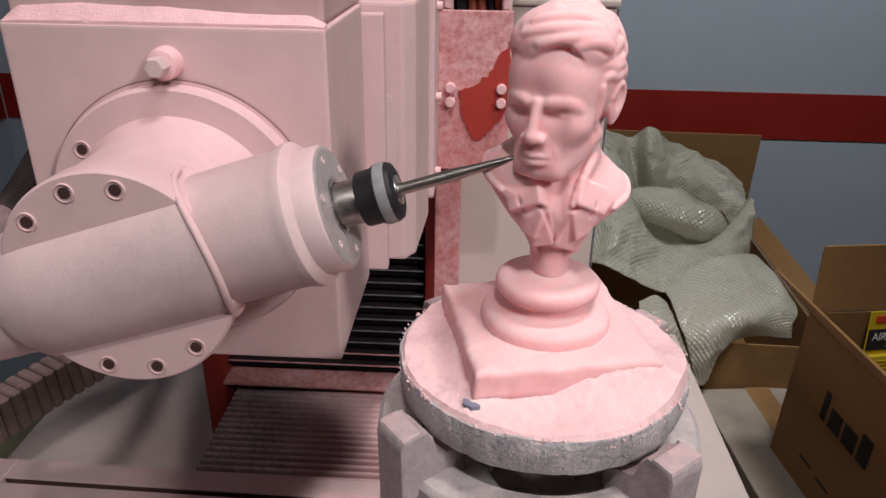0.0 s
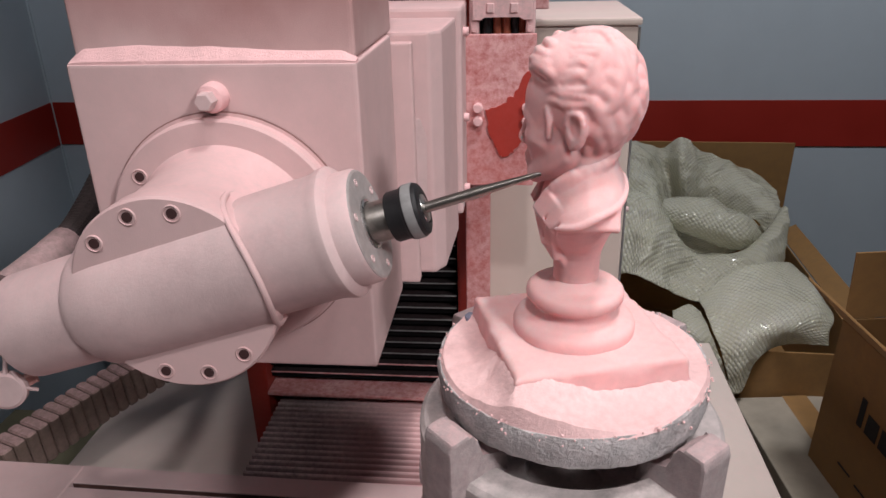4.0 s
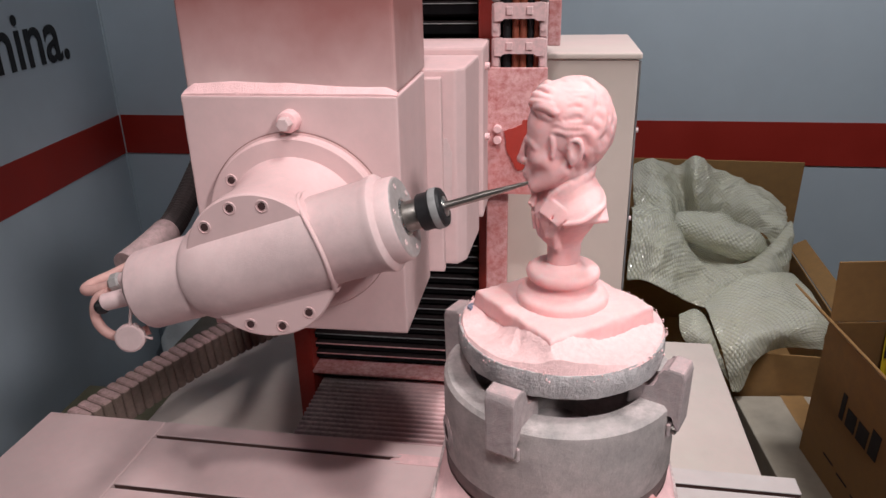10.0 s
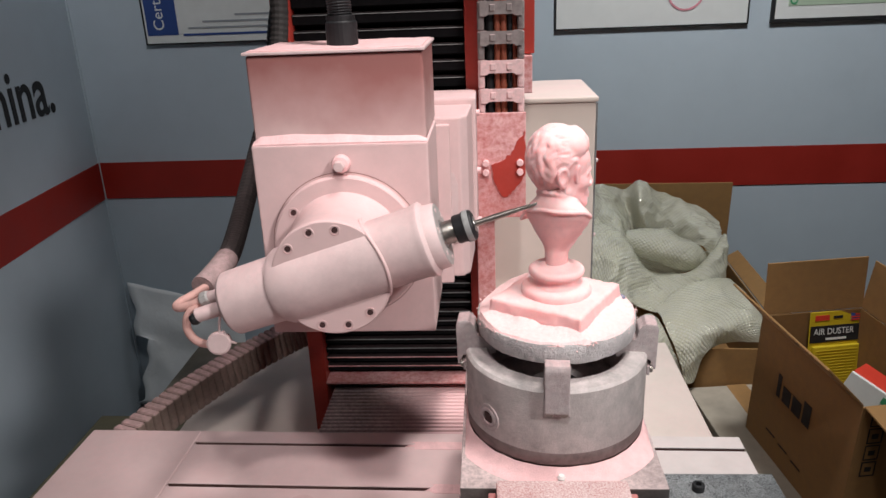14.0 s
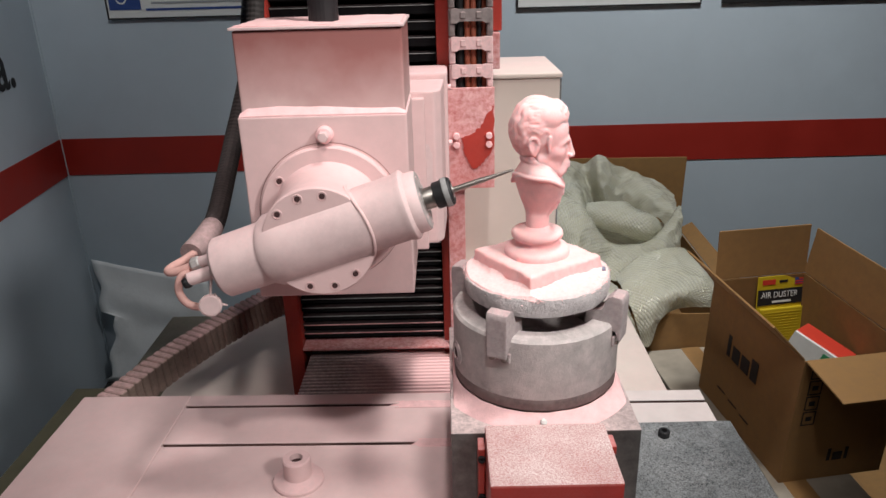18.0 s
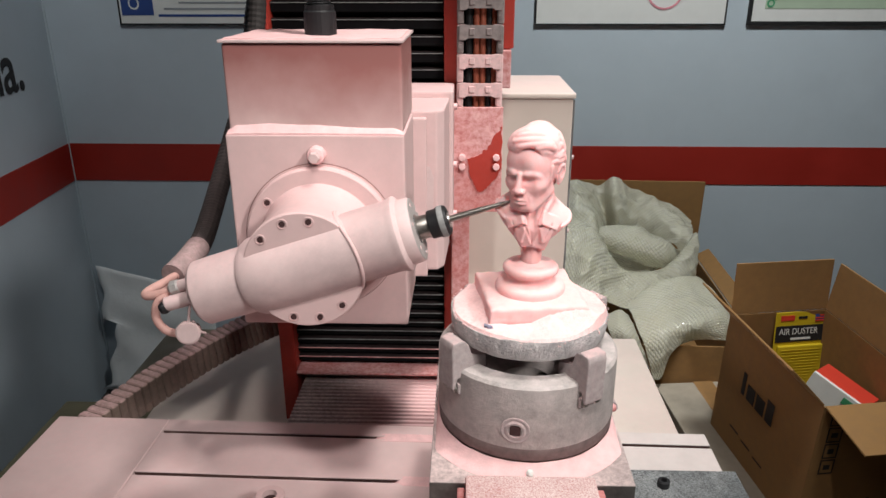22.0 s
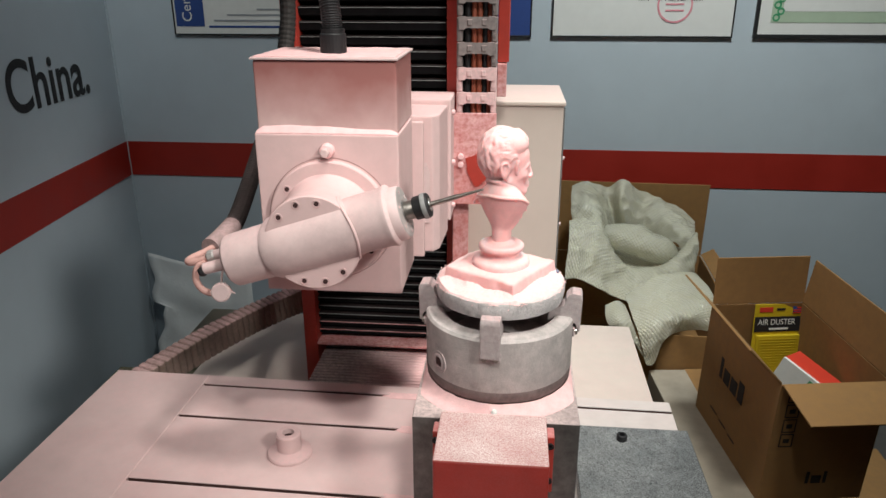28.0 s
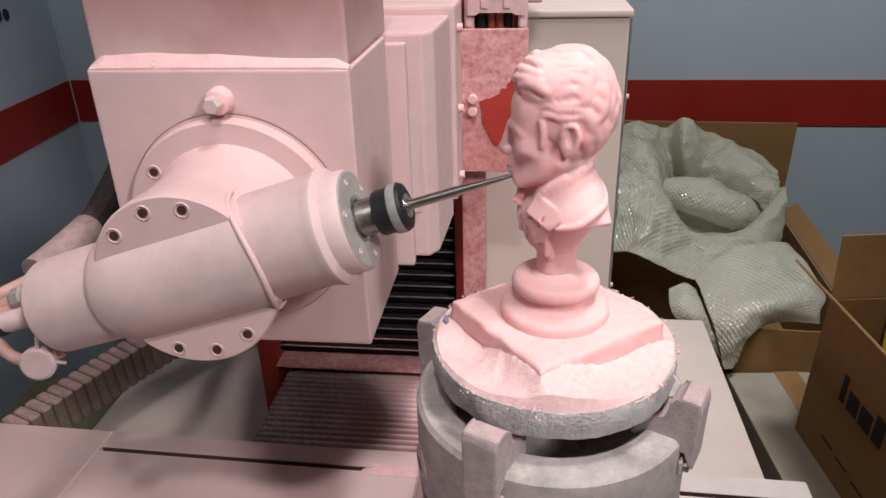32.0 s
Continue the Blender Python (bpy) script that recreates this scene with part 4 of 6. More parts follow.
def worktable():
    t = thing("worktable", "powder-covered machine table with slots", "machine table")
    z = 0.80
    ys = ((-0.30, 0.3282), (0.3358, 0.5062), (0.5138, 0.6122), (0.6198, 0.650))
    skew = Matrix.Translation((-0.45, 0.6, 0)) @ Matrix.Rotation(radians(-1.1), 4, "Z") @ Matrix.Translation((0.45, -0.6, 0))
    part("core", box(-0.690, 0.384, -0.30, 0.648, 0.738, 0.768, 0.003, m=skew), M_DARK_STEEL, t)
    for a, b in ys:
        land = part("land", box(-0.500, 0.190, a, b, 0.7978, z, 0.0006, 1, m=skew), M_TABLE, t, "powdered strip between two slots")
        part("land", box(0.1902, 0.384, a, b, 0.7978, z, 0.0006, 1, m=skew), M_TABLE_BARE, t, "wiped end of a strip")
        part("rib", box(-0.4995, 0.3835, a + 0.0005, b - 0.0005, 0.7682, 0.7977, 0, m=skew), M_DARK_STEEL, land)
    part("end_plate", box(-0.692, -0.5005, -0.30, 0.650, 0.7682, z + 0.0006, 0.0015, 1, m=skew), M_TABLE, t, "smooth end plate")
    for k, (xa, ya) in enumerate(((-0.205, 0.606), (-0.140, 0.5005), (-0.13, 0.322))):
        fill = mound(xa, -0.030, ya, ya + 0.020, 0.7692, lambda u, v: 0.0316 * smoothstep(0.0, 0.45, u + 0.1 * noise.noise((u * 9, v * 3, k))) + 0.0008 * noise.noise((u * 30, v * 5, k)), 60, 8)
        bmesh.ops.transform(fill, matrix=skew, verts=fill.verts)
        tagged(part("slot_powder", fill, M_PINK, t, "powder that fills the slot", smooth=True), kind="stuff")
    boss = thing("bushing", "flanged powdered bushing on the table", "bushing")
    m = Matrix.Translation((-0.268, 0.420, z)) @ Matrix.Diagonal((1.12, 1.12, 1.08, 1))
    part("flange", lathe([(0.0325, 0), (0.0325, 0.004), (0.031, 0.006), (0.021, 0.0085), (0.018, 0.011)], m, 40), M_PAINT, boss, smooth=True)
    part("collar", lathe([(0.018, 0.008), (0.018, 0.036), (0.0165, 0.038), (0.0085, 0.038), (0.0085, 0.012)], m, 40, caps=False), M_PAINT, boss, smooth=True)
    part("bore", lathe([(0, 0.030), (0.0085, 0.030)], m, 24, caps=False), M_HOLE, boss)
    plate = thing("steel_plate", "speckled dark steel plate bolted on the table", "steel plate")
    part("plate", box(0.196, 0.388, 0.05, 0.508, 0.8005, 0.826, 0.0015, 1), M_STEEL_DARK, plate)
    for ya in (0.472, 0.31, 0.15):
        part("cap_screw", lathe([(0.0085, 0), (0.0085, 0.009), (0.0075, 0.010), (0.0045, 0.010), (0.0045, 0.004), (0, 0.004)], Matrix.Translation((0.275, ya, 0.826)), 20), M_DARK, plate, "black socket screw")
    TABLE_THINGS.extend((t, boss, plate))


worktable()


def rotary_unit():
    b = thing("rotary_base", "milled steel base block under the chuck", "base block")
    part("block", box(-0.044, 0.184, 0.288, 0.56, 0.8005, 0.972, 0.0015, 2), M_BLOCK, b)
    for xa, ya in ((0.166, 0.352),):
        part("bolt_hole", lathe([(0.0065, 0.0005), (0.0055, 0.0012), (0.004, 0.0010), (0, 0.0006)], Matrix.Translation((xa, ya, 0.972)), 16, caps=False), M_HOLE, b)
    part("grease_nipple", lathe([(0.0055, 0), (0.0055, 0.003), (0.0035, 0.004), (0.0045, 0.007), (0.003, 0.010), (0, 0.0105)], Matrix.Translation((0.068, 0.298, 0.972)), 14), M_WHITEBOX, b, "pale grease nipple", smooth=True)
    part("pivot_seat", lathe([(0.104, 0), (0.106, 0.004), (0.106, 0.010)], Matrix.Translation((CX, CY, 0.9722)), 64), M_DARK_STEEL, b, smooth=True)
    random.seed(8)
    ring = lathe([(0.1068, 0.0125), (0.109, 0.0105), (0.114, 0.0055), (0.122, 0.0022), (0.130, 0.0002)], Matrix.Translation((CX, CY, 0.9722)), 96, caps=False)
    for v in ring.verts:
        v.co.z += 0.0016 * noise.noise(v.co * 60) * (1 if v.co.z > 0.9735 else 0)
        if abs(v.co.x - CX) > 0.110:
            v.co.x = CX + math.copysign(0.110, v.co.x - CX)
    tagged(part("base_powder", ring, M_PINK, b, "powder heaped round the chuck", smooth=True), kind="stuff")
    m = thing("drive_motor", "red drive box speckled with pale chips", "motor")
    part("cover", box(-0.004, 0.138, 0.178, 0.286, 0.86, 0.985, 0.003, 2), M_RED_SPECK, m, "red sheet cover")
    part("lower_housing", box(-0.002, 0.136, 0.180, 0.285, 0.8005, 0.8595, 0.002), M_RED_SPECK, m)
    part("mount_ear", box(-0.013, -0.0045, 0.262, 0.286, 0.88, 0.968, 0.002), M_RED, m)
    part("mount_ear", box(0.1385, 0.149, 0.262, 0.286, 0.88, 0.968, 0.002), M_RED, m)
    for za in (0.90, 0.955):
        for xa in (-0.0088, 0.1438):
            part("screw", lathe([(0.0045, 0), (0.0045, 0.003), (0.0025, 0.003), (0.0025, 0.001)], Matrix(((1, 0, 0, xa), (0, 0, -1, 0.262), (0, 1, 0, za), (0, 0, 0, 1))), 14), M_DARK, m)
    part("lead", tube([(0.140, 0.185, 0.90), (0.165, 0.180, 0.897), (0.19, 0.165, 0.88), (0.215, 0.13, 0.85), (0.235, 0.05, 0.836)], 0.0075, 60, 12, rib=0.001), M_DARK, m, "black corrugated lead")
    part("plug", rod((0.141, 0.185, 0.90), (0.162, 0.181, 0.898), 0.011, 18, bevel=0.002), M_DARK, m, smooth=True)
    TABLE_THINGS.extend((b, m))


rotary_unit()


def chuck():
    """Built about its own axis; the pose puts it on the block."""
    c = thing("four_jaw_chuck", "grey cast four-jaw chuck under the plaster disc", "chuck")
    bm = lathe([(0.1035, 0.984 - 0.984), (0.1045, 0.004), (0.1045, 0.010), (0.1062, 0.012), (0.1076, 0.020), (0.1076, 0.090), (0.1072, 0.094), (0.104, 0.0975), (0.083, 0.0985), (0.080, 0.096), (0.079, 0.050), (0.03, 0.045), (0.03, 0.03), (0, 0.03)], None, 96)
    part("body", bm, M_CAST, c, smooth=True)
    part("skirt", lathe([(0.1052, 0.001), (0.1066, 0.003), (0.1078, 0.017), (0.1070, 0.0185)], None, 96, caps=False), M_FOOT, c, "dark machined foot ring", smooth=True)
    for k in range(4):
        turn = Matrix.Rotation(radians(-90 - 18 + 90 * k), 4, "Z")
        jaw = part("jaw", prism([(0.070, 0.090), (0.1125, 0.090), (0.1135, 0.0755), (0.1175, 0.074), (0.1185, 0.126), (0.1165, 0.1325), (0.1035, 0.134), (0.1015, 0.130), (0.0955, 0.127), (0.0945, 0.112), (0.072, 0.109)], -0.0135, 0.0135, turn, bevel=0.0022), M_JAW, c, "stepped jaw thick with dust")
        for ya in (-0.008, 0.008):
            part("jaw_screw", rod(turn @ Vector((0.108, ya, 0.073)), turn @ Vector((0.1145, ya, 0.073)), 0.0046, 12, bevel=0.0008), M_SHAFT, jaw)
        part("jaw_shoe", box(0.1070, 0.1105, -0.0145, 0.0145, 0.067, 0.080, 0.001, 1, m=turn), M_JAW, jaw)
    for k in (0, 2):
        turn = Matrix.Rotation(radians(-90 + 27 + 90 * k), 4, "Z")
        m = turn @ Matrix.Translation((0, 0, 0.042)) @ Matrix.Rotation(radians(90), 4, "Y")
        s = part("key_socket", lathe([(0.0165, 0.1050), (0.0165, 0.1082), (0.0152, 0.1086), (0.0125, 0.1080), (0.0118, 0.1086), (0.0105, 0.1094), (0.0082, 0.1094), (0.0078, 0.106)], m, 32, caps=False), M_JAW, c, "square drive socket")
        part("key_hole", box(-0.0060, 0.0060, -0.0060, 0.0060, 0.1062, 0.1089, 0.0006, 1, m=m), M_HOLE, s)
    # a small bent stop plate with two screws at the foot
    turn = Matrix.Rotation(radians(46.5), 4, "Z")
    stop = part("stop_plate", prism([(0.1055, 0.000), (0.1065, 0.012), (0.1105, 0.0125), (0.1175, 0.006), (0.119, -0.001), (0.1165, -0.002), (0.1105, 0.001)], -0.0125, 0.0125, turn, bevel=0.0008), M_JAW, c, "bent stop plate at the foot")
    for ya in (-0.0205, 0.0205):
        part("stop_screw", rod(turn @ Vector((0.1030, ya, 0.007)), turn @ Vector((0.1115, ya * 0.98, 0.007)), 0.0050, 14, bevel=0.0012), M_RED_DUSTY, stop, smooth=True)
    TURN_THINGS.append((c, 0.984))
    d = thing("plaster_disc", "grey plaster disc heaped with pink foam chips", "plaster disc")
    seg, bm = 180, bmesh.new()
    prof = [(0.02, 0.0), (0.085, 0.0), (0.0905, 0.003), (0.0925, 0.012), (0.0928, 0.022), (0.0918, 0.0262)]
    rings = []
    for j, (r, z) in enumerate(prof):
        ring = []
        for k in range(seg):
            a = 2 * math.pi * k / seg
            v = Vector((math.cos(a), math.sin(a), 0))
            n1 = noise.noise((v.x * 3, v.y * 3, z * 60)) * 0.0014 + noise.noise((v.x * 14, v.y * 14, z * 120)) * 0.0011
            zz = z + (0.0012 * noise.noise((v.x * 9, v.y * 9, 4)) if j > 3 else 0)
            ring.append(bm.verts.new(v * (r + (n1 if j > 1 else 0)) + Vector((0, 0, zz))))
        rings.append(ring)
    for p, q in zip(rings, rings[1:]):
        for k in range(seg):
            bm.faces.new((p[k], p[(k + 1) % seg], q[(k + 1) % seg], q[k]))
    bm.faces.new(rings[0])
    bm.faces.new(rings[-1])
    part("disc", bm, M_PLASTER, d, smooth=True)
    # the chips: a rough heap over the disc, higher against the square plinth
    bm = bmesh.new()
    rings = []
    nr = 34
    for j in range(nr + 1):
        r = 0.0005 + 0.0915 * j / nr
        ring = []
        for k in range(seg):
            a = 2 * math.pi * k / seg
            x, y = r * math.cos(a), r * math.sin(a)
            xr, yr = (x + y) * 0.70711, (y - x) * 0.70711
            h = 0.0280 + 0.0085 * math.exp(-max(0.0, max(abs(xr), abs(yr)) - 0.056) / 0.009) * (1 + 0.5 * noise.noise((x * 25, y * 25, 9))) + 0.0022 * noise.noise((x * 40, y * 40, 2)) + 0.0011 * noise.noise((x * 160, y * 160, 7)) + 0.0003 * noise.noise((x * 420, y * 420, 3))
            h += 0.0095 * smoothstep(0.0, 0.045, -yr) * smoothstep(-0.02, 0.05, xr + 0.008 * noise.noise((x * 50, y * 50, 5))) * math.exp(-max(0.0, -yr - 0.0565) / 0.014)
            h += 0.0003 * noise.noise((x * 900, y * 900, 1))
            if j == nr:
                h = 0.0245
            ring.append(bm.verts.new((x, y, h)))
        rings.append(ring)
    for p, q in zip(rings, rings[1:]):
        for k in range(seg):
            bm.faces.new((p[k], p[(k + 1) % seg], q[(k + 1) % seg], q[k]))
    bm.faces.new(list(reversed(rings[0])))
    tagged(part("chip_layer", bm, M_FOAM_DUST, d, "rough layer of pink foam chips", smooth=True), kind="stuff")
    random.seed(11)
    bm = None
    for k in range(260):
        a = random.uniform(0, 2 * math.pi)
        r = random.uniform(0.089, 0.0940)
        s = random.uniform(0.0004, 0.0009) * (1.7 if k % 40 == 0 else 1)
        m = Matrix.LocRotScale((r * math.cos(a), r * math.sin(a), 0.0275 - 0.013 * random.random() ** 3), Euler((random.random() * 6, random.random() * 6, 0)), (s, s * 0.8, s * 0.7))
        bm = box(-1, 1, -1, 1, -1, 1, 0.3, 1, bm=bm, m=m)
    tagged(part("chip_rim", bm, M_FOAM_DUST, d), kind="stuff")
    for ang, rr in ((0, 0.084),):
        a = radians(ang - 90)
        bm = bmesh.new()
        vs = [bm.verts.new((rr * math.cos(a) + 0.005 * math.cos(t) * (1 + 0.3 * math.sin(3 * t)), rr * math.sin(a) + 0.0035 * math.sin(t) * (1 + 0.3 * math.cos(2 * t)), 0.0338)) for t in [2 * math.pi * k / 18 for k in range(18)]]
        c0 = bmesh.ops.extrude_face_region(bm, geom=[bm.faces.new(vs)])["geom"]
        bmesh.ops.translate(bm, vec=(0, 0, -0.006), verts=[g for g in c0 if isinstance(g, bmesh.types.BMVert)])
        part("marker_spot", bm, M_BLUE_MARK, d, "smear of blue marker")
    TURN_THINGS.append((d, 1.102))


chuck()


class Carving:
    """A solid carved on a grid: rounded bodies melted together or cut away, then skinned. Lengths in millimetres."""

    def __init__(self, low, high, step):
        self.low, self.step = np.array(low, float), step
        self.size = [int(round((b - a) / step)) + 1 for a, b in zip(low, high)]
        self.field = np.full(self.size, 9.0, np.float32)

    def region(self, a, b):
        i = [max(0, int((a[k] - self.low[k]) / self.step)) for k in range(3)]
        j = [min(self.size[k], int((b[k] - self.low[k]) / self.step) + 2) for k in range(3)]
        axes = [(self.low[k] + self.step * np.arange(i[k], j[k])).astype(np.float32) for k in range(3)]
        return tuple(slice(p, q) for p, q in zip(i, j)), axes[0][:, None, None], axes[1][None, :, None], axes[2][None, None, :]

    def blend(self, where, d, k, cut):
        f = self.field[where]
        if cut:
            d = -d
            h = np.clip(0.5 - 0.5 * (f - d) / k, 0, 1)
            self.field[where] = f + (d - f) * h + k * h * (1 - h)
        else:
            h = np.clip(0.5 + 0.5 * (f - d) / k, 0, 1)
            self.field[where] = f + (d - f) * h - k * h * (1 - h)

    def egg(self, centre, radii, k=2.0, cut=False, keep=None):
        m = max(k, 1) + 4
        where, x, y, z = self.region([c - r - m for c, r in zip(centre, radii)], [c + r + m for c, r in zip(centre, radii)])
        u, v, w = x - centre[0], y - centre[1], z - centre[2]
        a = np.sqrt((u / radii[0]) ** 2 + (v / radii[1]) ** 2 + (w / radii[2]) ** 2) + 1e-6
        b = np.sqrt((u / radii[0] ** 2) ** 2 + (v / radii[1] ** 2) ** 2 + (w / radii[2] ** 2) ** 2) + 1e-6
        d = a * (a - 1) / b
        if keep is not None:
            d = np.maximum(d, keep(x, y, z))
        self.blend(where, d, k, cut)

    def bar(self, a, b, ra, rb=None, k=1.5, cut=False):
        rb = ra if rb is None else rb
        m = max(ra, rb) + max(k, 1) + 2
        where, x, y, z = self.region([min(p, q) - m for p, q in zip(a, b)], [max(p, q) + m for p, q in zip(a, b)])
        ba = [q - p for p, q in zip(a, b)]
        n = sum(c * c for c in ba) + 1e-9
        h = np.clip(((x - a[0]) * ba[0] + (y - a[1]) * ba[1] + (z - a[2]) * ba[2]) / n, 0, 1)
        d = np.sqrt((x - a[0] - ba[0] * h) ** 2 + (y - a[1] - ba[1] * h) ** 2 + (z - a[2] - ba[2] * h) ** 2) - (ra + (rb - ra) * h)
        self.blend(where, d, k, cut)

    def line(self, points, ra, rb=None, n=8, k=1.5, cut=False):
        pts = curve_points(points, n)
        rb = ra if rb is None else rb
        for i in range(n - 1):
            self.bar(pts[i], pts[i + 1], ra + (rb - ra) * i / (n - 1), ra + (rb - ra) * (i + 1) / (n - 1), k, cut)

    def slab(self, centre, half, turn, k=1.5, cut=False, soft=0.8):
        """A flat rounded board; turn: degrees about x, y, z."""
        r = Euler([radians(t) for t in turn]).to_matrix()
        m = math.sqrt(sum(h * h for h in half)) + max(k, 1) + 2
        where, x, y, z = self.region([c - m for c in centre], [c + m for c in centre])
        u, v, w = x - centre[0], y - centre[1], z - centre[2]
        q = [np.abs(u * r[0][i] + v * r[1][i] + w * r[2][i]) - (half[i] - soft) for i in range(3)]
        d = np.sqrt(sum(np.maximum(c, 0) ** 2 for c in q)) + np.minimum(np.maximum(np.maximum(q[0], q[1]), q[2]), 0) - soft
        self.blend(where, d, k, cut)

    def soften(self, turns):
        """Rounds the cut edges a little, as a blunt tool leaves them."""
        for _ in range(turns):
            for axis in range(3):
                g = np.swapaxes(self.field, 0, axis)
                g[1:-1] = 0.25 * g[:-2] + 0.5 * g[1:-1] + 0.25 * g[2:]

    def skin(self, m):
        """One quad for each grid edge that crosses the surface."""
        f = self.field
        s = f < 0
        cells = [n - 1 for n in self.size]
        total, count = np.zeros((*cells, 3), np.float32), np.zeros(cells, np.float32)
        part_of = lambda o, axis, n: slice(o, o + n)  # noqa: E731
        crossings = []
        for axis in range(3):
            lo = [slice(None)] * 3
            hi = [slice(None)] * 3
            lo[axis], hi[axis] = slice(0, -1), slice(1, None)
            a, b = f[tuple(lo)], f[tuple(hi)]
            cross = s[tuple(lo)] != s[tuple(hi)]
            t = np.where(cross, a / np.where(a == b, 1, a - b), 0)
            o1, o2 = [k for k in range(3) if k != axis]
            for p in (0, 1):
                for q in (0, 1):
                    sl = [slice(None)] * 3
                    sl[o1], sl[o2] = part_of(p, o1, cells[o1]), part_of(q, o2, cells[o2])
                    c = cross[tuple(sl)]
                    count += c
                    total[..., axis] += np.where(c, t[tuple(sl)], 0)
                    total[..., o1] += c * p
                    total[..., o2] += c * q
            crossings.append((cross, s[tuple(lo)]))
        live = count > 0
        number = np.full(cells, -1, np.int64)
        number[live] = np.arange(int(live.sum()))
        where = np.argwhere(live)
        places = (where + total[live] / count[live][:, None]) * self.step + self.low
        quads = []
        for axis, (cross, inside) in enumerate(crossings):
            o1, o2 = [(1, 2), (2, 0), (0, 1)][axis]
            at = np.argwhere(cross)
            ok = (at[:, o1] > 0) & (at[:, o2] > 0) & (at[:, o1] < cells[o1]) & (at[:, o2] < cells[o2])
            at = at[ok]
            flip = inside[tuple(at.T)]
            ids = []
            for p, q in ((1, 1), (0, 1), (0, 0), (1, 0)):
                c = at.copy()
                c[:, o1] -= p
                c[:, o2] -= q
                ids.append(number[tuple(c.T)])
            quad = np.stack(ids, 1)
            quad[~flip] = quad[~flip][:, ::-1]
            quads.append(quad)
        me = bpy.data.meshes.new("carving")
        me.from_pydata((places / 1000).tolist(), [], np.concatenate(quads).tolist())
        me.transform(m)
        return me


def carved_head():
    """The head, centred between chin and crown, looking towards -y."""
    c = Carving((-42, -48, -72), (42, 46, 54), 0.62)
    c.egg((0, 5, 9), (30.5, 33, 36), 1)
    c.egg((0, -13, 10), (26, 20.5, 19), 6)
    c.egg((0, -11, -16), (25, 21.8, 30), 6)
    c.egg((0, -8, -31), (21, 20, 14), 5)
    c.egg((0, -24.5, -40.5), (9.5, 8, 7), 5)
    c.bar((0, 8, -22), (0, 10, -70), 18.5, 18.5, 5)
    c.egg((0, -27.5, -31.5), (12.5, 6.8, 9), 4)
    for s in (-1, 1):
        c.egg((11 * s, -13, 2), (15, 18.5, 22), 6)
        c.bar((21 * s, 2, -24), (11 * s, -23, -41), 6, 6, 6)
        c.egg((17.5 * s, -19.5, -16), (8, 8.5, 8), 7)
        c.egg((12.0 * s, -35.8, -10.0), (7.4, 6.8, 4.3), 4.2, True)
        c.egg((11.8 * s, -24.0, -10.6), (5.6, 5.2, 4.6), 1)
        c.line([(6 * s, -28.6, -11), (11.5 * s, -29.8, -8.4), (17 * s, -26.4, -10.4)], 0.8, 0.7, 6, 1.0)
        c.line([(6.5 * s, -28.2, -12), (12 * s, -29.0, -13.4), (16.5 * s, -26.2, -12)], 0.6, 0.6, 6, 1.0)
        c.line([(4 * s, -32.3, -4.8), (10 * s, -31.8, -3.0), (17 * s, -28.4, -2.6), (22 * s, -23.4, -6)], 1.3, 1.0, 8, 4.5)
        c.egg((27.5 * s, -21, -31), (4, 6, 7), 8, True)
    # nose
    c.bar((0, -33.4, -4), (0, -37.6, -20.5), 2.8, 3.6, 3.2)
    c.egg((0, -37.8, -21.6), (4.4, 3.8, 3.6), 2.2)
    for s in (-1, 1):
        c.egg((5.2 * s, -34.8, -22.4), (3.1, 3.6, 2.9), 2.0)
        c.egg((2.6 * s, -36.6, -25.6), (1.3, 1.8, 1.2), 0.6, True)
        c.line([(7.4 * s, -34.0, -22.5), (10.5 * s, -32.6, -28), (12.5 * s, -30.4, -34)], 0.35, 0.3, 6, 2.4, True)
    # lips and chin
    c.line([(-8.6, -30.8, -33.2), (-4, -34.0, -31.6), (0, -34.7, -32.2), (4, -34.0, -31.6), (8.6, -30.8, -33.2)], 1.3, 1.3, 9, 1.2)
    c.line([(-7.2, -31.2, -35.2), (0, -34.2, -36.2), (7.2, -31.2, -35.2)], 1.8, 1.8, 8, 1.2)
    c.line([(-9.4, -31.0, -33.8), (-4, -35.2, -33.5), (0, -35.8, -34.0), (4, -35.2, -33.5), (9.4, -31.0, -33.8)], 0.55, 0.55, 9, 0.6, True)
    c.egg((0, -35.5, -39.2), (7, 2.6, 1.8), 2.0, True)
    c.line([(-1.2, -35.6, -28.8), (-0.6, -34.6, -26.4)], 0.5, 0.5, 3, 1.0)
    c.bar((-1.2, -37, -2), (-1.6, -36.4, 3), 0.6, 0.6, 1.4, True)
    c.egg((0, 1, 21), (26.5, 29, 25.5), 5)
    # hair: a cap behind the hairline, a rolled quiff, and locks laid over both
    c.egg((0, 5.5, 9.5), (32.0, 34.4, 37.2), 1.5, keep=lambda x, y, z: (20 - 0.912 * (y + 32) - z) * 0.74 + 0 * x)
    c.egg((0, -6, 23.5), (31.0, 27.2, 21.0), 1.2, keep=lambda x, y, z: (20.5 - 6.5 * np.exp(-((x + 7) / 9.0) ** 2) + 5.0 * np.exp(-((x - 12) / 8.0) ** 2) + 2.5 * np.exp(-((x + 21) / 4.5) ** 2) - 0.9 * (y + 27) - z) * 0.62)

    def on_front(az, el, out):
        a, e = radians(az), radians(el)
        return Vector((math.sin(a) * math.cos(e) * (31.0 + out), -6 - math.cos(a) * math.cos(e) * (27.2 + out), 23.5 + math.sin(e) * (21.0 + out)))

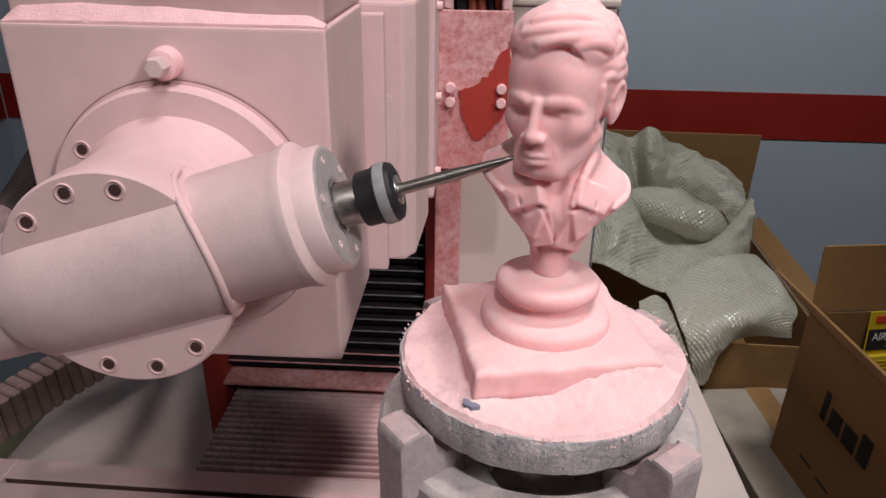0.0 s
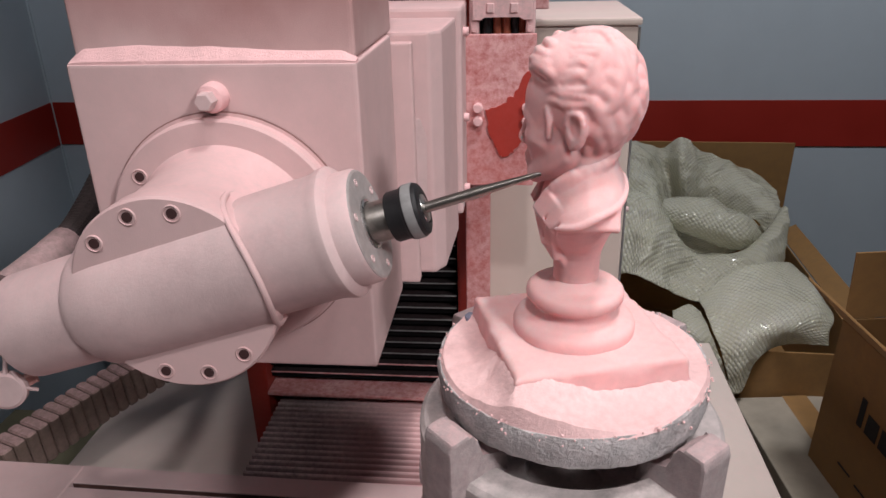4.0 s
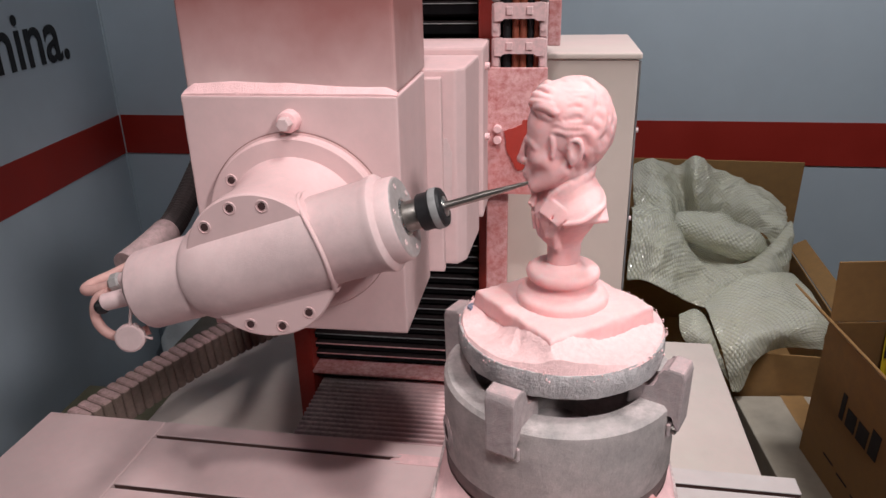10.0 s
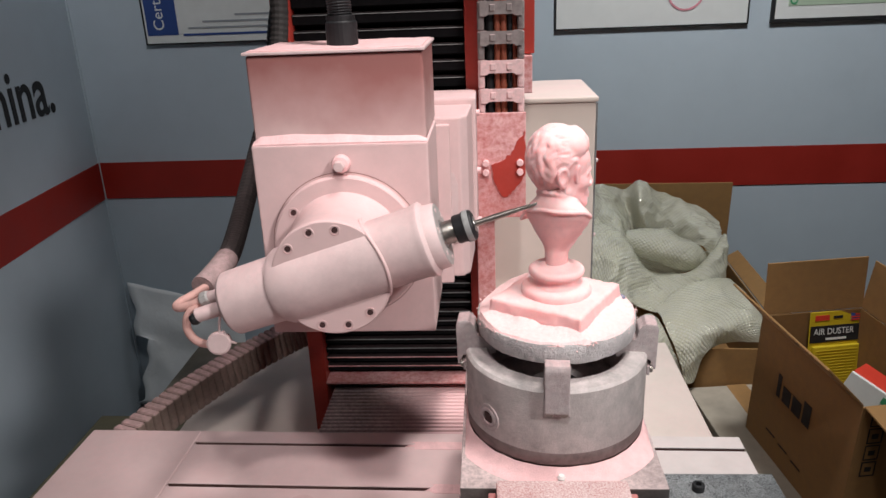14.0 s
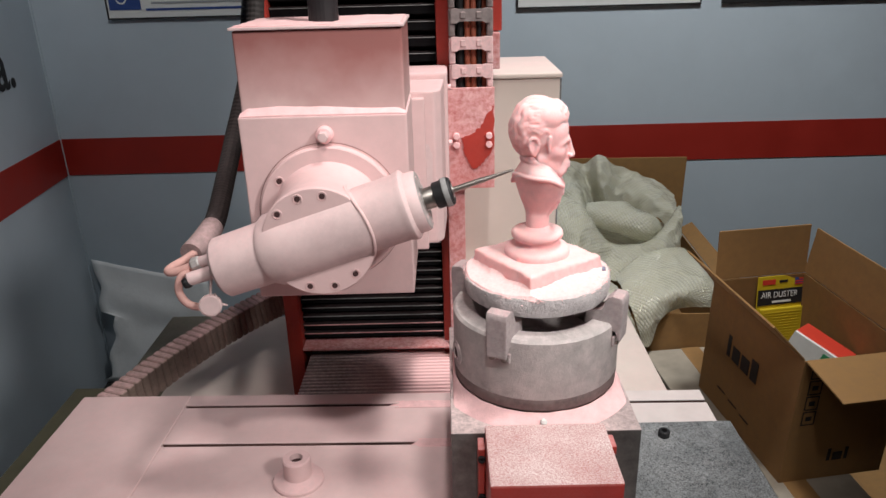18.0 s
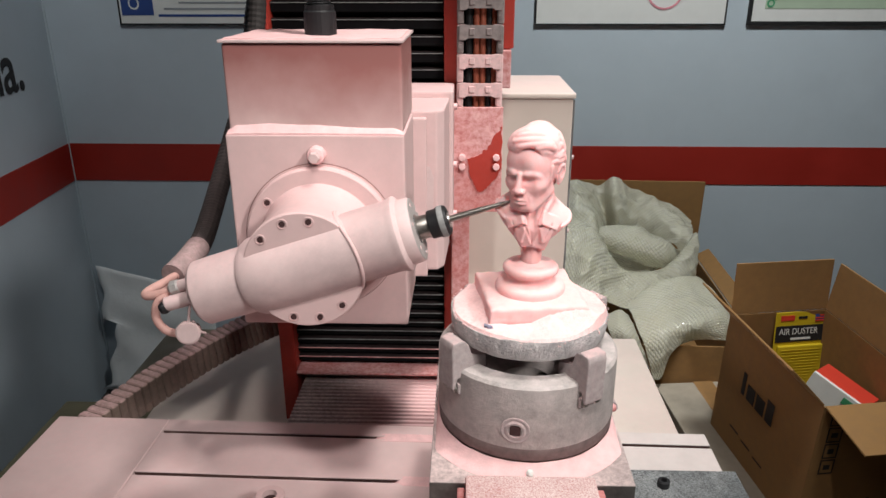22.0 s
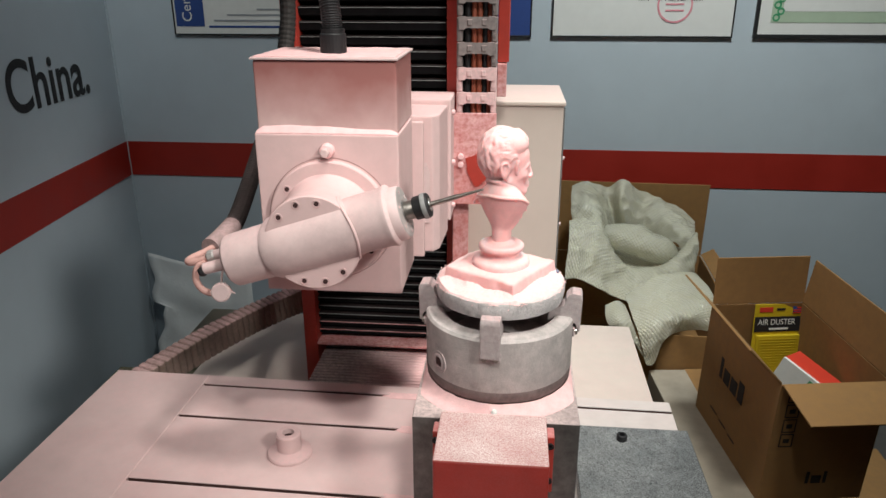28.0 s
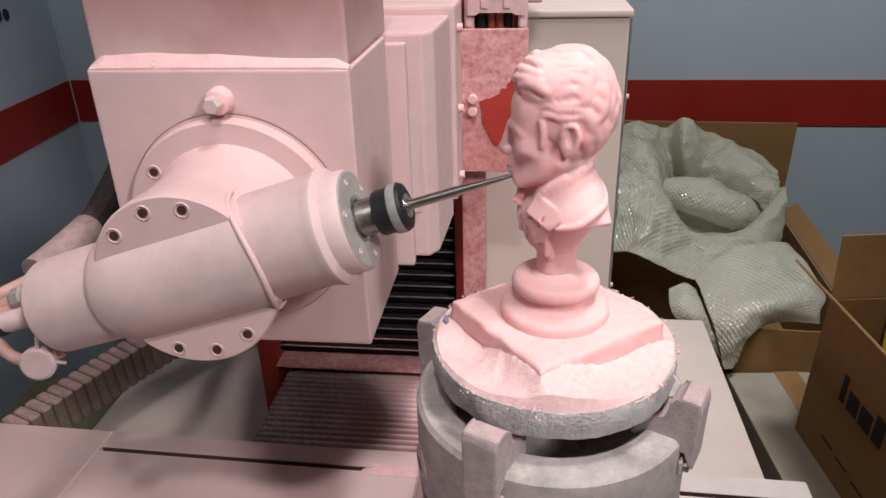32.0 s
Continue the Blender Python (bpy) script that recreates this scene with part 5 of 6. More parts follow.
    def on_cap(az, el, out):
        a, e = radians(az), radians(el)
        return Vector((math.sin(a) * math.cos(e) * (32.2 + out), 5.5 - math.cos(a) * math.cos(e) * (34.6 + out), 9.5 + math.sin(e) * (37.4 + out)))

    rnd = random.Random(21)
    for a0, e0, a1, e1 in ((-34, 10, 62, 22), (-12, -2, 70, 8), (-30, 30, 60, 40), (-48, 22, -6, 58), (30, -2, 78, -6)):
        w = rnd.uniform(-3, 3)
        mid = [on_front(a0 + f * (a1 - a0), e0 + f * (e1 - e0) + 8 * math.sin(math.pi * f) + w * f, 0.4) for f in (0, 0.33, 0.67, 1)]
        c.line(mid, 0.5, 1.0, 16, 1.5, True)
        c.line([on_front(a0 + 8 + f * (a1 - a0), e0 + 7 + f * (e1 - e0) + 8 * math.sin(math.pi * f), -1.4) for f in (0, 0.33, 0.67, 1)], 1.8, 2.4, 16, 2.4)
    for i in range(7):
        x = -18 + 6 * i + rnd.uniform(-1, 1)
        c.line([on_cap(math.degrees(math.atan2(x, 12)), 72, -0.8), on_cap(180 - 2.2 * x, 74, -0.2), on_cap(180 - 2.0 * x, 55, -0.2), on_cap(180 - 1.9 * x + rnd.uniform(-8, 8), 38, -1.2)], 2.4, 1.4, 10, 1.8)
    for s in (-1, 1):
        for j in range(9):
            el = 50 - 6.6 * j
            for a0, a1 in ((44 + 2.4 * j, 92 + rnd.uniform(-6, 8)), (80 + rnd.uniform(-8, 6), 128)):
                w, v = rnd.uniform(-2, 2), rnd.uniform(-3, 5)
                c.line([on_cap(s * a0, el + 2 + w, -1.8), on_cap(s * (a0 + 0.35 * (a1 - a0)), el + 3 + v, -1.0), on_cap(s * (a0 + 0.7 * (a1 - a0)), el + 1 - 0.6 * v, -1.0), on_cap(s * a1, el - 6 + w, -2.0)], rnd.uniform(1.7, 2.6), 1.2, 10, 1.9)
        c.line([(28.5 * s, -10, 4), (28.2 * s, -9, -4), (26.8 * s, -9.5, -13)], 2.6, 1.6, 6, 1.5)
        # ears
        c.egg((29.0 * s, 9.5, -7), (3.6, 7.2, 11.4), 1.5)
        c.line([(30.6 * s, 3.5, -3), (31.6 * s, 6, 3), (32.4 * s, 12.5, 3), (32.2 * s, 15, -4), (31.0 * s, 12, -12), (29.4 * s, 7.5, -17)], 1.9, 1.9, 12, 0.9)
        c.egg((33.6 * s, 9, -5), (3.2, 3.6, 6.0), 1.2, True)
    for j in range(9):
        el = 42 - 12 * j
        n = 9 if el > -35 else 7
        for i in range(n):
            az = 118 + (124 / (n - 1)) * i + (7 if j % 2 else -2) + rnd.uniform(-4, 4)
            d = rnd.uniform(-15, 15)
            c.line([on_cap(az, el + 7, -2.2), on_cap(az + 0.55 * d, el + 1, -1.8), on_cap(az + d, el - 7 + rnd.uniform(-3, 3), -2.6)], rnd.uniform(2.0, 3.0), 1.6, 6, 4.2)
    c.soften(2)
    return c.skin(Matrix.Translation((0.001, -0.0030, 0.1675)) @ Matrix.Rotation(radians(3), 4, "Z") @ Matrix.Rotation(radians(-1), 4, "X") @ Matrix.Diagonal((0.92, 0.94, 1, 1)))


def carved_chest():
    """The coat: a narrow stub flaring to a slanting rim, shoulders rising to the neck, an open shirt with folded lapels before."""
    c = Carving((-58, -46, 54), (58, 46, 156), 0.85)
    where, x, y, z = c.region((-58, -46, 54), (58, 46, 156))
    heights = [54, 72, 77, 82, 90, 100, 108, 114, 118, 122, 129, 137, 145, 156]
    slope = lambda x, y: np.where(y > 0, 0.22, 0.50) * y - 0.12 * x  # noqa: E731
    lift = z - slope(x, y) * np.clip((z - 78) / 26, 0, 1)
    wide = np.interp(lift, heights, [13, 14, 16.5, 21, 29, 37, 43, 46, 46, 42, 32, 24, 19, 18.5])
    deep = np.interp(lift, heights, [16, 16.5, 17.5, 19.5, 23, 26, 28, 29, 29, 27.5, 24.5, 21.5, 19, 18.5])
    d = (np.sqrt((x / wide) ** 2 + (y / deep) ** 2) - 1) * np.minimum(wide, deep) * 0.8
    c.field[where] = np.maximum(d, 55 - z).astype(np.float32)
    # a thin rim round the cut edge of the coat
    rim = [(46.5 * math.cos(a), 29.2 * math.sin(a), 116 + float(slope(46.5 * math.cos(a), 29.2 * math.sin(a))) + 0.8 * math.sin(5 * a)) for a in [radians(-40 + 26 * k) for k in range(11)]]
    c.line(rim, 1.8, 1.8, 60, 1.5)
    # collar standing round the neck
    c.line([(-16, -18, 122), (-22, -5, 133), (-18, 14, 141), (0, 21.5, 143), (18, 14, 139), (22, -5, 130), (16, -18, 120)], 3.2, 3.2, 24, 2.5)
    # open shirt front, its collar, lapels and folds of cloth
    c.bar((0, -22, 132), (1, -33, 92), 5.5, 2.5, 3, True)
    for s in (-1, 1):
        c.line([(21 * s, -8, 131), (16 * s, -20, 123), (8.5 * s, -30, 107)], 4.0, 1.8, 9, 1.5)
        c.slab((21 * s, -23.0, 110), (12, 2.0, 8), (-24, 24 * s, 30 * s), 1.6, soft=1.4)
        c.slab((15 * s, -25.0, 95), (6, 1.8, 10), (6, -18 * s, 30 * s), 1.6, soft=1.4)
        c.bar((27 * s, -25, 112), (15 * s, -25, 90), 1.0, 0.7, 1.4, True)
        c.bar((37 * s, -18, 107), (22 * s, -20, 87), 1.0, 0.7, 1.4, True)
    c.slab((-9, -24, 90), (9, 2.0, 12), (16, -14, -16), 2.0, soft=1.6)
    c.slab((12, -22, 88), (10, 2.0, 13), (18, 16, 20), 2.0, soft=1.6)
    c.line([(20, -20, 96), (15, -17, 82), (9, -11, 70)], 3.0, 2.4, 9, 3.0)
    c.line([(-20, -19, 96), (-14, -16, 82), (-9, -10, 71)], 3.0, 2.4, 9, 3.0)
    c.bar((-3.0, -32, 104), (1.0, -21, 76), 2.6, 0.7, 1.2, True)
    c.bar((-9.0, -31, 104), (-0.5, -25, 84), 1.6, 0.8, 1.2, True)
    # flap of the coat hanging behind one shoulder
    c.slab((38, 8, 109), (8, 13, 2.4), (0, 50, -6), 2.5, soft=1.8)
    return c.skin(Matrix.Rotation(radians(32), 4, "Z") @ Matrix.Diagonal((0.90, 0.92, 1, 1)))


def bust():
    """A carved portrait bust with its turned socle and square plinth, all one piece of foam; it faces -y."""
    bm = bmesh.new()
    # square plinth, flat on top, its sides roughly sawn
    n, hw = 44, 0.0565
    b = bmesh.new()
    levels = [(0.0, hw + 0.001), (0.005, hw + 0.0004), (0.010, hw), (0.015, hw - 0.0002), (0.0172, hw - 0.0008), (0.0186, hw - 0.0024), (0.0193, hw - 0.0052), (0.0195, hw - 0.010), (0.0195, hw - 0.018)]
    loops = []
    for z, w in levels:
        loop = []
        for s in range(4):
            for k in range(n):
                u = -1 + 2 * k / n
                p = [(u, -1), (1, u), (-u, 1), (-1, -u)][s]
                x, y = p[0] * w, p[1] * w
                j = 0.0016 * noise.noise((x * 60, y * 60, z * 120)) + 0.0012 * noise.noise((x * 220, y * 220, z * 240)) + 0.0008 * noise.noise((x * 600, y * 600, z * 500))
                loop.append(b.verts.new((x * (1 + j * 13), y * (1 + j * 13), z + (0.5 * j if z > 0.01 else 0))))
        loops.append(loop)
    for p, q in zip(loops, loops[1:]):
        for k in range(4 * n):
            b.faces.new((p[k], p[(k + 1) % (4 * n)], q[(k + 1) % (4 * n)], q[k]))
    b.faces.new(loops[0])
    b.faces.new(loops[-1])
    bmesh.ops.transform(b, matrix=Matrix.Rotation(radians(45), 4, "Z"), verts=b.verts)
    bm = join(bm, b)
    # turned socle: a fat lower ring, a hollow, a thinner upper ring
    bm = lathe([(0.0405, 0.016), (0.0408, 0.0205), (0.0408, 0.0238), (0.0396, 0.0266), (0.0368, 0.0284), (0.0325, 0.0294), (0.0288, 0.0306), (0.0264, 0.0330), (0.0258, 0.0362), (0.0270, 0.0388), (0.0300, 0.0402), (0.0318, 0.0424), (0.0324, 0.0452), (0.0318, 0.0480), (0.0298, 0.0500), (0.0268, 0.0506), (0.0225, 0.0506), (0.0170, 0.0520), (0.0140, 0.0552)], None, 96, bm)
    for me in (carved_chest(), carved_head()):
        bm.from_mesh(me)
        bpy.data.meshes.remove(me)
    ob = part("bust_statue", bm, M_FOAM, smooth=False)
    for f in ob.data.polygons:
        f.use_smooth = True
    tagged(ob, "pink foam portrait bust on a round socle", "statue")
    TURN_THINGS.append((ob, 1.1335))


bust()
# ---- cartons and packing ----


def carton(name, label, m, w, l, h, flaps, mat=M_CARD, top=True, edge=M_CARD_EDGE):
    """An open carton: back-left bottom corner at the origin, x across, -y to the front. flaps: side -> (length, degrees from upright outward)."""
    c = thing(name, label, "carton")
    c.matrix_world = m
    t = 0.004
    part("bottom", box(t, w - t, -l + t, -t, 0, t, 0), mat, c)
    sides = {
        "left": (box(0, t, -l, 0, 0, h, 0.0008, 1), Matrix.Translation((0, -l, h)) @ Matrix(((0, -1, 0, 0), (1, 0, 0, 0), (0, 0, 1, 0), (0, 0, 0, 1))), l),
        "right": (box(w - t, w, -l, 0, 0, h, 0.0008, 1), Matrix.Translation((w, 0, h)) @ Matrix(((0, 1, 0, 0), (-1, 0, 0, 0), (0, 0, 1, 0), (0, 0, 0, 1))), l),
        "back": (box(t, w - t, -t, 0, 0, h, 0.0008, 1), Matrix.Translation((0, 0, h)), w),
        "front": (box(t, w - t, -l, -l + t, 0, h, 0.0008, 1), Matrix.Translation((w, -l, h)) @ Matrix.Rotation(math.pi, 4, "Z"), w),
    }
    made = {"thing": c}
    for side, (bm, hinge, width) in sides.items():
        wall = part("side_wall", bm, mat, c)
        made[side] = wall
        if side in flaps:
            length, deg = flaps[side]
            fm = hinge @ Matrix.Rotation(radians(-deg), 4, "X")
            made[side + "_flap"] = part("flap", box(0.001, width - 0.001, -t, 0, 0.0015, length, 0.0008, 1, m=fm), mat, c)
    return made


INVT = pose(0.571, 1.085, 0.799, 2.6, 0, 8.6) @ pose(0, 0, -0.292)


def printed_carton():
    w, l, h = 0.226, 0.345, 0.292
    c = carton("open_carton", "open brown cardboard carton with printed sides", INVT, w, l, h, {"left": (0.112, 44), "back": (0.118, 6), "front": (0.116, 98), "right": (0.112, 6)})
    top = c["thing"]
    # the maker's mark on the left side, as a plain shape
    f = -0.0012

    def bar(y0, y1, z0, z1, slant=0.0):
        bm = prism([(y0, z0), (y1, z0), (y1 + slant, z1), (y0 + slant, z1)], 0, 0.0008, Matrix(((0, 1, 0, f), (-1, 0, 0, 0), (0, 0, 1, 0), (0, 0, 0, 1))))
        part("printed_mark", bm, M_CARD_DARK, c["left"])

    z = 0.152
    for y0, y1, z1 in ((0.095, 0.108, z + 0.053), (0.117, 0.146, z + 0.036), (0.153, 0.184, z + 0.036), (0.191, 0.216, z + 0.050)):
        bar(y0, y1, z, z1)
    for k in range(3):
        bar(0.08 + 0.05 * k, 0.115 + 0.05 * k, 0.055 - 0.004 * k, 0.058 - 0.004 * k)
    # handling signs on the front: four framed squares, and small writing as bars
    for k in range(4):
        z0 = 0.142 + 0.036 * k
        for a in ((0.020, 0.048, z0, z0 + 0.002), (0.020, 0.048, z0 + 0.030, z0 + 0.032), (0.020, 0.022, z0, z0 + 0.032), (0.046, 0.048, z0, z0 + 0.032), (0.028, 0.040, z0 + 0.010, z0 + 0.020)):
            part("printed_sign", box(a[0], a[1], -l - 0.0012, -l - 0.0004, a[2], a[3], 0), M_CARD_DARK, c["front"])
    for a in ((0.095, 0.102, 0.045, 0.075), (0.107, 0.128, 0.045, 0.065), (0.133, 0.140, 0.045, 0.075)):
        part("printed_mark", box(a[0], a[1], -l - 0.0012, -l - 0.0004, a[2], a[3], 0), M_CARD_DARK, c["front"])
    d = thing("duster_pack", "yellow and black air duster pack in the carton", "package")
    d.matrix_world = INVT @ pose(0.098, -0.050, 0.052, -10, 2, 4)
    part("card", box(0, 0.128, -0.002, 0, 0, 0.245, 0.001, 1), M_YELLOW, d, "yellow printed card")
    part("title_panel", box(0.002, 0.126, -0.003, -0.0022, 0.175, 0.213, 0), M_INK, d, "black title panel")
    writing("lettering", "AIR DUSTER", 0.0205, Matrix(((1, 0, 0, 0.010), (0, 0, -1, -0.0034), (0, 1, 0, 0.193), (0, 0, 0, 1))), M_PAPER, d, 0.0002, 0.87)
    part("text_bar", box(0.040, 0.090, -0.0036, -0.0031, 0.180, 0.185, 0), M_PAPER, d)
    part("logo_bar", box(0.012, 0.046, -0.003, -0.0022, 0.225, 0.237, 0), M_REDBOX, d, "red mark")
    part("hang_hole", box(0.056, 0.078, -0.003, -0.0022, 0.228, 0.234, 0.002), M_INK, d)
    part("flag", box(0.098, 0.120, -0.003, -0.0022, 0.220, 0.238, 0), M_BLUE_INK, d)
    for k in range(3):
        part("flag_stripe", box(0.108 if k == 2 else 0.098, 0.120, -0.0036, -0.0031, 0.221 + 0.006 * k, 0.224 + 0.006 * k, 0), M_REDBOX, d)
    part("blister", box(0.008, 0.120, -0.010, -0.002, 0.006, 0.168, 0.004, 3), M_YELLOW, d, "bulging yellow front")
    for k in range(22):
        part("blister_rib", box(0.014, 0.114, -0.0112, -0.0102, 0.014 + 0.0068 * k, 0.0165 + 0.0068 * k, 0.0004, 1), M_YELLOW, d)
    b = thing("small_red_box", "small red and white carton lying in the box", "package")
    b.matrix_world = INVT @ pose(0.150, -0.175, 0.170, 16, 8, 34)
    part("red_half", box(-0.0377, 0.026, -0.062, 0.050, 0.0, 0.058, 0.001, 1), M_REDBOX, b)
    part("white_half", box(-0.045, -0.038, -0.062, 0.050, 0.0, 0.058, 0.001, 1), M_WHITEBOX, b)
    part("green_label", box(-0.0462, -0.0454, -0.055, -0.02, 0.036, 0.05, 0), M_GREEN, b)
    f2 = thing("packed_goods", "dark goods filling the carton's bottom", "packed goods")
    f2.matrix_world = INVT
    part("pack", box(0.008, 0.218, -0.335, -0.010, 0.005, 0.05, 0.004), M_CARD, f2)


printed_carton()


def rear_carton():
    m = pose(0.245, 1.93, 0.36, 0, 0, -2)
    carton("packing_carton", "open brown carton overflowing with bubble wrap", m, 0.512, 0.64, 0.255, {"back": (0.262, -3), "right": (0.05, 60)})
    bm = prism([(0.07, 0.235), (0.11, 0.235), (0.11, 0.245), (0.07, 0.245)], -0.6412, -0.6404)
    ob = part("printed_bar", bm, M_CARD_DARK)
    ob.parent = bpy.data.objects["packing_carton"]


rear_carton()


def flat_stack():
    c = thing("flat_carton", "flat closed carton under the open one", "carton")
    part("box", box(0.0, 0.25, -0.66, 0.0, 0.0, 0.12, 0.003), M_PALEBOX, c)
    part("tape", box(0.10, 0.15, -0.661, 0.001, 0.1195, 0.1206, 0), M_CARD, c)
    c.matrix_world = pose(0.478, 1.260, 0.515, 2.6, 0, 6) @ pose(0, 0, -0.12)
    d = thing("wooden_crate", "low brown crate on the floor", "crate")
    part("body", box(0.46, 1.15, 0.55, 1.30, 0.0, 0.27, 0.004), M_CARD, d)
    e = thing("support_crate", "brown crate standing by the wall", "crate")
    part("body", box(0.26, 0.80, 1.332, 1.96, 0.0, 0.36, 0.004), M_CARD, e)
    g = thing("small_carton", "small brown carton on the crate", "carton")
    part("body", box(0, 0.14, -0.12, 0, 0, 0.24, 0.002), M_CARD, g)
    part("plastic_tie", tube([(0.01, -0.11, 0.24), (0.012, -0.115, 0.27), (0.02, -0.10, 0.285)], 0.002, 10, 6), M_WHITEBOX, g)
    g.matrix_world = pose(0.725, 0.60, 0.285, 0, 0, 8)


flat_stack()


def bubble_wrap():
    """Film heaped in the carton: a sheet hung over its own creases, with bellies and rolls of film before it."""
    w = thing("bubble_wrap", "crumpled clear bubble wrap heaped in the carton", "bubble wrap")

    def chart(bm, flat):
        """Lays the film out flat, in metres, so that its bubbles run with the sheet."""
        layer = bm.loops.layers.uv.new("UVMap")
        for f in bm.faces:
            for loop in f.loops:
                loop[layer].uv = flat[loop.vert]

    def loft(curves, nu, nv, seed, crease=0.006, label=""):
        """A film drawn through a few curves, with soft creases across it."""
        rows = [curve_points(c, nu) for c in curves]
        grid = [curve_points([r[i] for r in rows], nv) for i in range(nu)]
        bm = bmesh.new()
        g = []
        for i, line in enumerate(grid):
            g.append([])
            for j, p in enumerate(line):
                q = p * 17 + Vector((seed, seed * 2, 0))
                f = crease * (1 - 2.2 * abs(noise.noise(q))) + 0.5 * crease * noise.noise(q * 2.7)
                g[-1].append(bm.verts.new(p + Vector((0.15, -0.75, 0.65)) * f))
        for i in range(nu - 1):
            for j in range(nv - 1):
                bm.faces.new((g[i][j], g[i][j + 1], g[i + 1][j + 1], g[i + 1][j]))
        along = [0.0]
        for i in range(1, nu):
            along.append(along[-1] + (grid[i][nv // 2] - grid[i - 1][nv // 2]).length)
        down = [0.0]
        for j in range(1, nv):
            down.append(down[-1] + (grid[nu // 2][j] - grid[nu // 2][j - 1]).length)
        chart(bm, {g[i][j]: (along[i], down[j]) for i in range(nu) for j in range(nv)})
        ob = part("fold", bm, M_WRAP, w, label)
        for f in ob.data.polygons:
            f.use_smooth = True
        thick = ob.modifiers.new("thick", "SOLIDIFY")
        thick.thickness, thick.offset = 0.003, -1

    def belly(path, r, tall=1.0, seed=0, n=70, wrinkle=0.10):
        """A rolled fold of film along a path, fuller in its middle."""
        pts = curve_points(path, n)
        bm = bmesh.new()
        rings, seg = [], 48
        for k, c in enumerate(pts):
            u = k / (n - 1)
            d = (pts[min(k + 1, n - 1)] - pts[max(k - 1, 0)])
            side = Vector((d.y, -d.x, 0)).normalized()
            full = r * (0.30 + 0.70 * math.sin(math.pi * (0.04 + 0.92 * u)) ** 0.6)
            ring = []
            for j in range(seg):
                a = 2 * math.pi * j / seg
                f = full * (1 + 2.2 * wrinkle * noise.noise((u * 4, math.cos(a) * 1.2, math.sin(a) * 1.2 + seed)) + wrinkle * (1 - 2 * abs(noise.noise((u * 9 + 2 * math.cos(a), math.cos(a) * 2.5, math.sin(a) * 2.5 + seed)))))
                ring.append(bm.verts.new(c + side * math.cos(a) * f + Vector((0, 0, math.sin(a) * f * tall))))
            rings.append(ring)
        for p, q in zip(rings, rings[1:]):
            for j in range(seg):
                bm.faces.new((p[j], p[(j + 1) % seg], q[(j + 1) % seg], q[j]))
        chart(bm, {vert: (0.25 * k / n, 5.0 * r * abs(j / seg - 0.5)) for k, ring in enumerate(rings) for j, vert in enumerate(ring)})
        bm.faces.new(rings[0])
        bm.faces.new(rings[-1])
        ob = part("fold", bm, M_WRAP, w)
        for f in ob.data.polygons:
            f.use_smooth = True

    # the sheet behind, drawn up to two peaks against the carton's flap
    loft([[(0.285, 1.84, 0.875), (0.335, 1.85, 0.89), (0.41, 1.88, 0.865), (0.455, 1.86, 0.9), (0.52, 1.88, 0.855), (0.59, 1.87, 0.83), (0.655, 1.85, 0.8), (0.695, 1.82, 0.77)], [(0.28, 1.78, 0.84), (0.345, 1.76, 0.855), (0.415, 1.85, 0.825), (0.445, 1.79, 0.86), (0.52, 1.83, 0.82), (0.585, 1.8, 0.81), (0.635, 1.77, 0.795), (0.675, 1.72, 0.765)], [(0.28, 1.72, 0.8), (0.365, 1.68, 0.81), (0.425, 1.83, 0.775), (0.45, 1.77, 0.81), (0.525, 1.8, 0.775), (0.58, 1.74, 0.785), (0.615, 1.7, 0.78), (0.675, 1.66, 0.745)], [(0.285, 1.66, 0.75), (0.37, 1.62, 0.765), (0.44, 1.8, 0.715), (0.47, 1.78, 0.72), (0.535, 1.78, 0.72), (0.585, 1.72, 0.725), (0.615, 1.68, 0.735), (0.665, 1.62, 0.675)]], 140, 80, 3, 0.010, "film drawn up against the flap")
    # the roll inside the hollow, and the thick lip of film that hangs before it
    belly([(0.385, 1.66, 0.775), (0.47, 1.63, 0.765), (0.535, 1.62, 0.745), (0.595, 1.64, 0.73)], 0.060, 0.80, 21, wrinkle=0.06)
    loft([[(0.27, 1.66, 0.8), (0.32, 1.66, 0.81), (0.375, 1.63, 0.785), (0.435, 1.59, 0.695), (0.5, 1.6, 0.685), (0.55, 1.6, 0.685), (0.61, 1.63, 0.72), (0.66, 1.68, 0.77)], [(0.265, 1.62, 0.825), (0.31, 1.62, 0.83), (0.355, 1.58, 0.81), (0.425, 1.55, 0.715), (0.485, 1.55, 0.705), (0.54, 1.55, 0.71), (0.595, 1.58, 0.74), (0.66, 1.64, 0.79)], [(0.26, 1.55, 0.775), (0.295, 1.53, 0.775), (0.33, 1.5, 0.76), (0.41, 1.5, 0.68), (0.47, 1.49, 0.68), (0.525, 1.49, 0.69), (0.585, 1.52, 0.715), (0.66, 1.6, 0.75)], [(0.25, 1.47, 0.69), (0.28, 1.45, 0.7), (0.31, 1.43, 0.7), (0.4, 1.44, 0.65), (0.465, 1.44, 0.64), (0.52, 1.45, 0.65), (0.58, 1.47, 0.655), (0.64, 1.55, 0.655)]], 140, 80, 9, 0.008, "lip of film hanging over the hollow")
